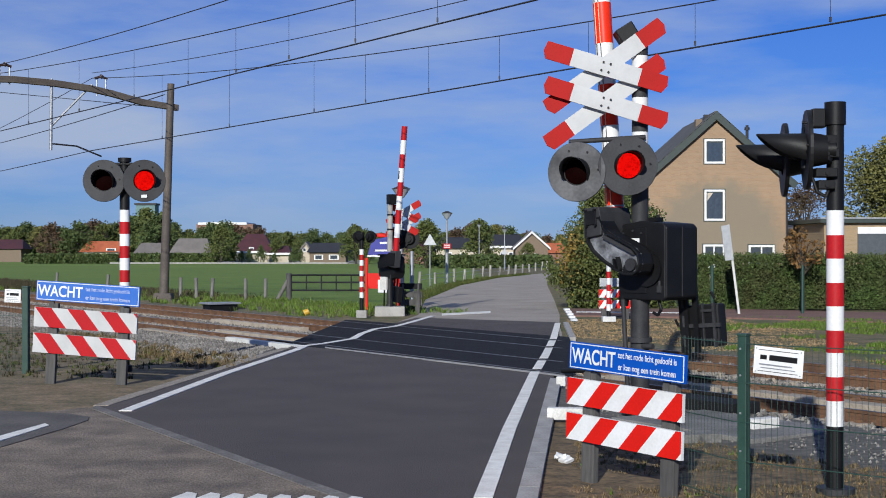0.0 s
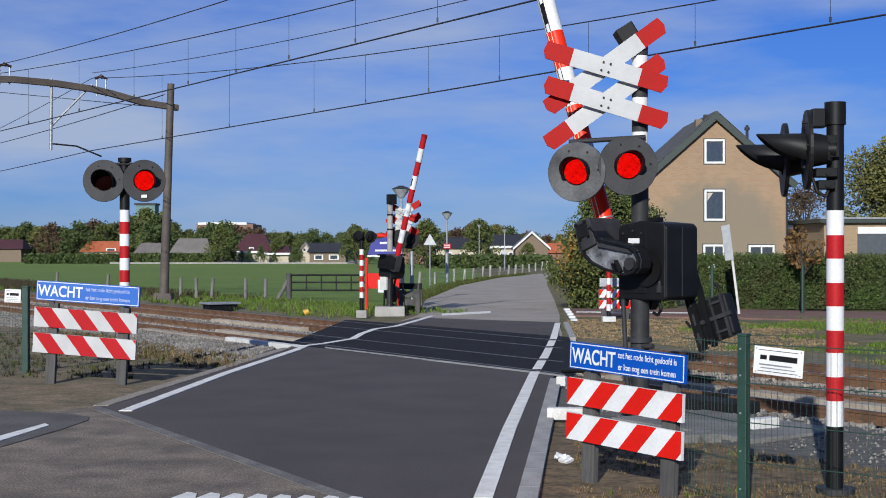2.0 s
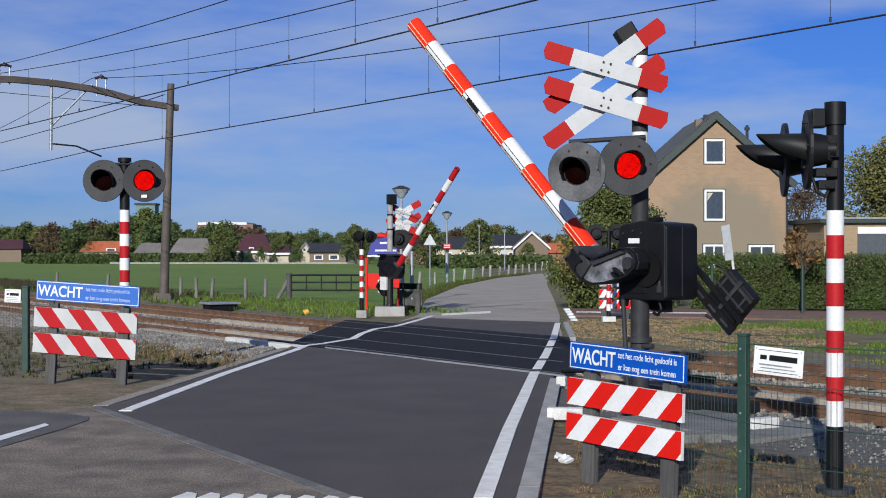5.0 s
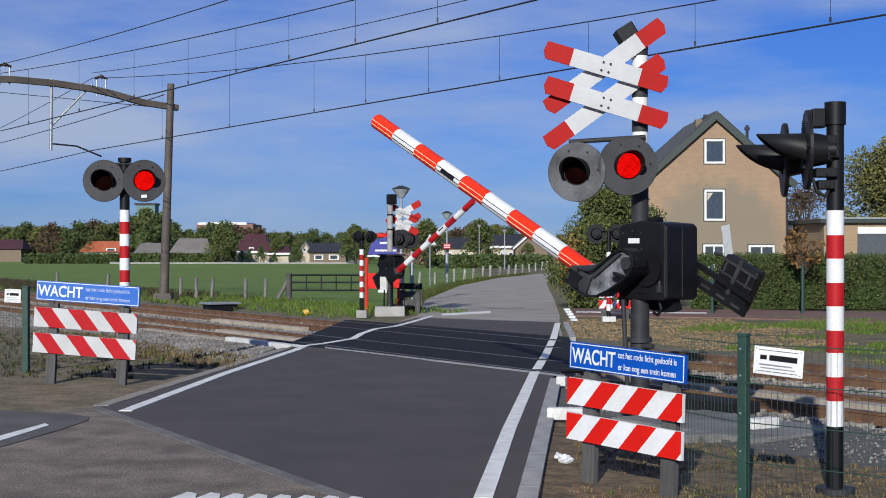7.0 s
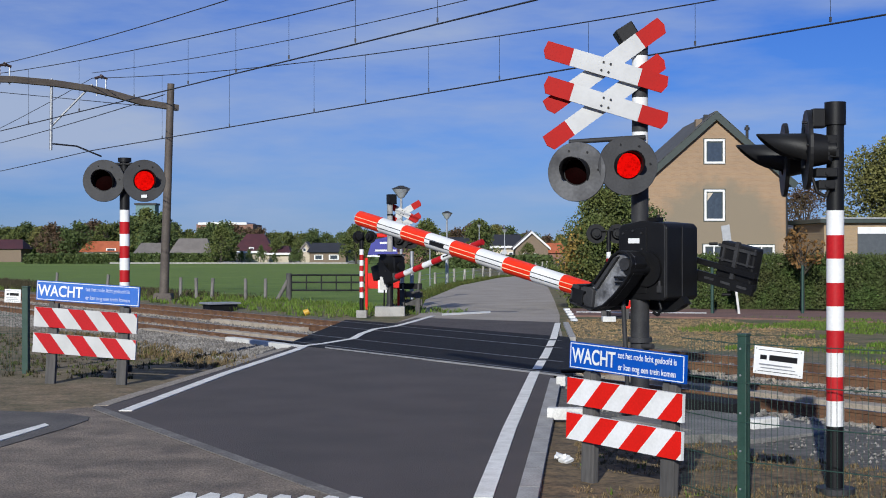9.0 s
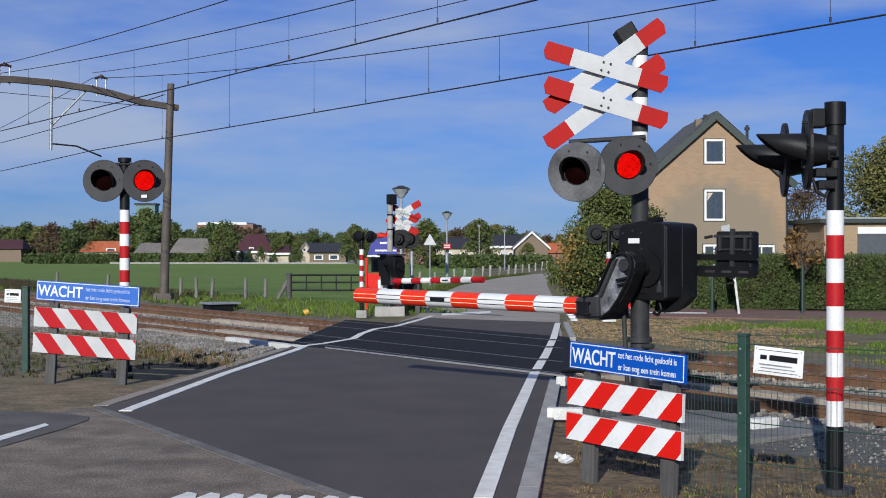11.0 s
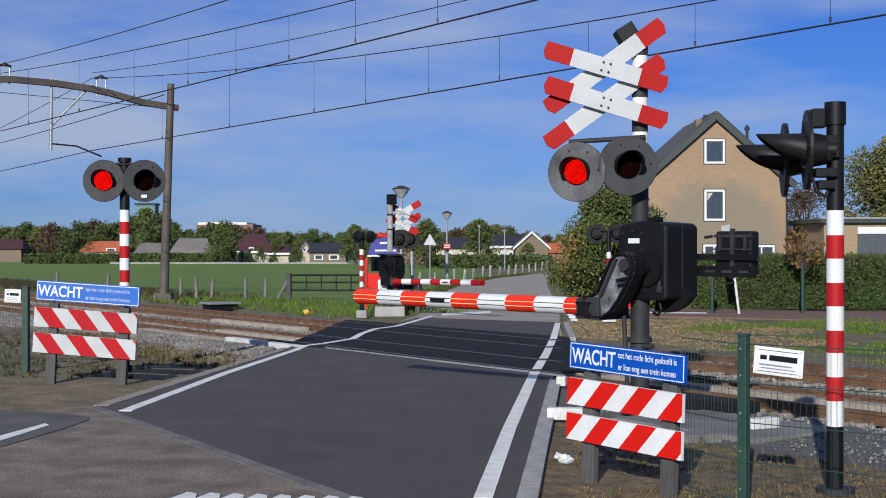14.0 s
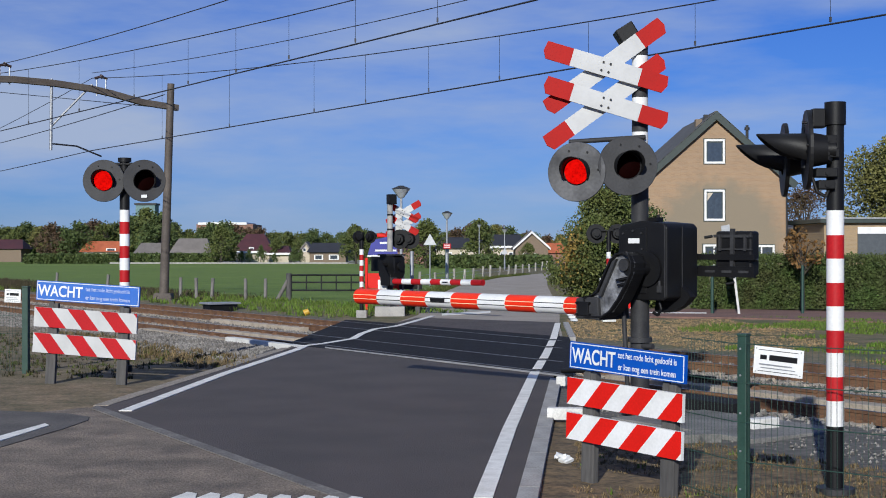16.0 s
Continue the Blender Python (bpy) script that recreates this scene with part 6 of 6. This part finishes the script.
for x, d, top in ((729, 50, 445), (712, 49, 450)):
    tagged(part("steel_post", Shape().rod(((x - 784) * d / 2500, d, -0.05), ((x - 784) * d / 2500, d, 2 - (top - 441) * d / 2500), 0.07, n=8), GALVANISED), "plain grey steel post at the verge", "post")

lp = thing("leaning_sign", pose(9.118, 43.5, 0), "leaning white pole with a grey sign plate", "road sign", "road signs")
part("pole", Shape().rod((0, 0, -0.05), (-0.348, 0, 2.748), 0.04, n=10), PALE_CONCRETE, lp, "scuffed white pole")
part("sign_plate", Shape().box((0, 0, 0), (0.261, 0.03, 1.079)), GALVANISED, lp, "blank grey plate", at=pose(-0.383, -0.07, 2.191, 0, -7, 0))
for x in (1260, 1420):
    tagged(part("fence_stake", Shape().rod(((x - 784) * 44.0 / 2500, 44.0, -0.05), ((x - 784) * 44.0 / 2500, 44.0, 1.49), 0.05, n=8), FENCE_GREEN), "dark green stake before the hedge", "post", "stakes")

strip("brick_path", [(4.229, 47.619), (9.736, 47.17), (15.93, 43.478)], [(3.897, 42.735), (8.529, 41.322), (13.774, 37.594)], 0.0, 0.1, mat("red_paving", (0.20, 0.112, 0.085), (0.155, 0.09, 0.072), 0.9, grain=14, speck=0.25, bump=0.3, scale=1), "red brick cycle path beside the hedge", "path")
strip("path_line", [(4.271, 45.249), (8.284, 44.444)], [(4.214, 44.643), (8.175, 43.86)], 0.006, 0.01, WHITE_LINE, "thin pale line on the cycle path", "road marking")
mk = thing("kerb_marker", pose(0, 0, 0), "white and dark striped kerb marker", "marker")
for i in range(5):
    y = 39.6 + i * 1.7
    part("block", Shape().box((3.66 + i * 0.10, y, 0.02), (0.18, 0.42, 0.06)), WHITE, mk, "white block")

# ---- trackside details ----
tb = thing("track_box", pose(-7.565, 48.0, 0, 0, 0, 33), "grey metal cover box beside the rails", "box")
part("lid", Shape().box((0, 0, 0.16), (1.2, 0.8, 0.06)), GALVANISED, tb, bevel=0.01)
part("body", Shape().box((0, 0, 0.0), (1.0, 0.6, 0.28)), BLACK, tb)
ym = thing("yellow_marker", pose(-4.312, 44.0, -0.05), "small yellow trackside marker", "marker")
part("cap", Shape().rod((0, 0, 0.05), (0.15, 0.0, 0.12), 0.11, 0.09, n=10), mat("yellow_paint", (0.6, 0.36, 0.03), None, 0.5, bump=0), ym)
part("stem", Shape().rod((0, 0, -0.1), (0, 0, 0.1), 0.04, n=8), BLACK, ym)


SLAB_GREY = mat("stained_slab", (0.23, 0.22, 0.205), (0.13, 0.125, 0.117), 0.9, grain=40, speck=0.25, bump=0.3, scale=1.6)


def slab(name, a, b, z, t, m, label, turn=0.0):
    tagged(part(name, Shape().box((0, 0, 0), (*b, t)), m, None, at=pose(a[0], a[1], z, 0, 0, turn), bevel=0.01), label, "slab")


slab("concrete_slab", (3.25, 16.25), (2.3, 1.5), -0.07, 0.14, SLAB_GREY, "flat grey concrete slab beside the rails", RAIL_TURN)
slab("concrete_slab", (3.219, 18.248), (1.9, 0.5), 0.02, 0.16, CROSSING, "black rubber panel at the deck's end", RAIL_TURN)
slab("kerb_block", (1.44, 16.667), (0.42, 0.16), 0.06, 0.14, PALE_CONCRETE, "white concrete kerb block", -8)
slab("kerb_block", (1.743, 20.747), (0.14, 0.12), 0.06, 0.14, PALE_CONCRETE, "white concrete kerb block", -20)
slab("kerb_block", (2.66, 15.1), (0.55, 0.32), -0.02, 0.12, SLAB_GREY, "grey concrete block on the verge", 14)
slab("kerb_block", (3.57, 15.823), (0.4, 0.14), 0.05, 0.12, PALE_CONCRETE, "pale concrete block beside the ballast", 30)
lt = Shape()
rngl = random.Random(5)
for i in range(5):
    lt.box((rngl.uniform(-0.05, 0.05), rngl.uniform(-0.04, 0.04), 0.03 + rngl.uniform(0, 0.02)), (0.1, 0.07, 0.03), at=pose(0, 0, 0, rngl.uniform(-25, 25), rngl.uniform(-25, 25), rngl.uniform(0, 180)))
tagged(part("crumpled_paper", lt, WHITE, None, at=pose(*(1.154, 13.477), -0.03)), "crumpled white paper on the verge", "litter")


# ---- mesh fences ----
def mesh_panel(length, h, parent):
    s = Shape()
    n = int(length / 0.05)
    for i in range(n + 1):
        s.rod((i * 0.05, 0, 0.03), (i * 0.05, 0, h + 0.02), 0.0021, n=4, caps=False)
    part("wire_mesh", s, FENCE_GREEN, parent, "thin vertical green wires")
    for i in range(5):
        z = 0.06 + (h - 0.06) * i / 4
        part("cross_wire", Shape().rod((0, -0.006, z), (length, -0.006, z), 0.0045, n=5), FENCE_GREEN, parent)


def fence_post(parent, x, h, w=0.06):
    part("fence_post", Shape().box((x, 0.03, h / 2), (w, w, h)).box((x, 0.03, h + 0.01), (w * 1.15, w * 1.15, 0.02)), FENCE_GREEN, parent, "dark green square post", bevel=0.005)
    for z in (0.15, 0.45, 0.75, 1.05, h - 0.1):
        part("clip", Shape().rod((x - 0.01, -0.012, z), (x - 0.01, 0.0, z), 0.009, n=8), GALVANISED, parent)


fr = thing("mesh_fence", pose(2.30, 11.25, -0.05, 0, 0, -42), "low dark green wire mesh fence with square post", "fence", "mesh fences")
mesh_panel(2.6, 1.30, fr)
fence_post(fr, 0.09, 1.36, 0.075)
f2 = thing("mesh_fence", pose(2.30, 11.25, -0.05, 0, 0, 112), "short dark green wire mesh fence end", "fence", "mesh fences")
mesh_panel(0.75, 1.30, f2)
fl = thing("mesh_fence", pose(-6.83, 23.2, -0.05, 0, 0, 172), "dark green wire mesh fence with square post", "fence", "mesh fences")
mesh_panel(3.0, 1.25, fl)
fence_post(fl, 0.0, 1.42, 0.1)


def name_board(parent_at, w, h, label):
    b = thing("name_board", parent_at, label, "sign", "fence boards")
    part("plate", Shape().box((0, 0, 0), (w, 0.008, h)), WHITE, b, bevel=0.003)
    part("frame_line", Shape().box((0, -0.0055, h * 0.38), (w * 0.8, 0.002, 0.004)), BLACK, b)
    part("frame_line", Shape().box((0, -0.0055, -h * 0.38), (w * 0.8, 0.002, 0.004)), BLACK, b)
    for c, s in (((-0.30 * w, 0.12 * h), (0.13 * w, 0.16 * h)), ((0.10 * w, 0.12 * h), (0.56 * w, 0.2 * h)), ((-0.05 * w, -0.14 * h), (0.66 * w, 0.05 * h)), ((0.0, -0.26 * h), (0.7 * w, 0.035 * h))):
        part("text_bar", Shape().box((c[0], -0.0055, c[1]), (s[0], 0.003, s[1])), BLACK if s[1] > 0.1 * h else GALVANISED, b)
    for dx in (-1, 1):
        for dz in (-1, 1):
            part("screw", Shape().rod((dx * w * 0.45, -0.008, dz * h * 0.42), (dx * w * 0.45, 0, dz * h * 0.42), 0.005, n=8), GALVANISED, b)


name_board(pose(2.581, 10.88, 1.13, 0, 4, -35), 0.40, 0.215, "small white board with dark lettering on the fence")
name_board(pose(-7.062, 23.2, 1.23, 0, 2, -8), 0.28, 0.22, "small white board with dark lettering on the fence")

cb = [(1.9, 22.6), (2.5, 22.1), (3.1, 22.0), (3.5, 21.3), (4.1, 21.2)]
tagged(part("cable", Shape().tube([(x, y, 0.05 + 0.05 * (i % 2)) for i, (x, y) in enumerate(cb)], 0.035), BLACK), "loose black cable beside the crossing deck", "cable")


def motions():
    for ob, rows in MOVES:
        walk(ob, rows)


motions()
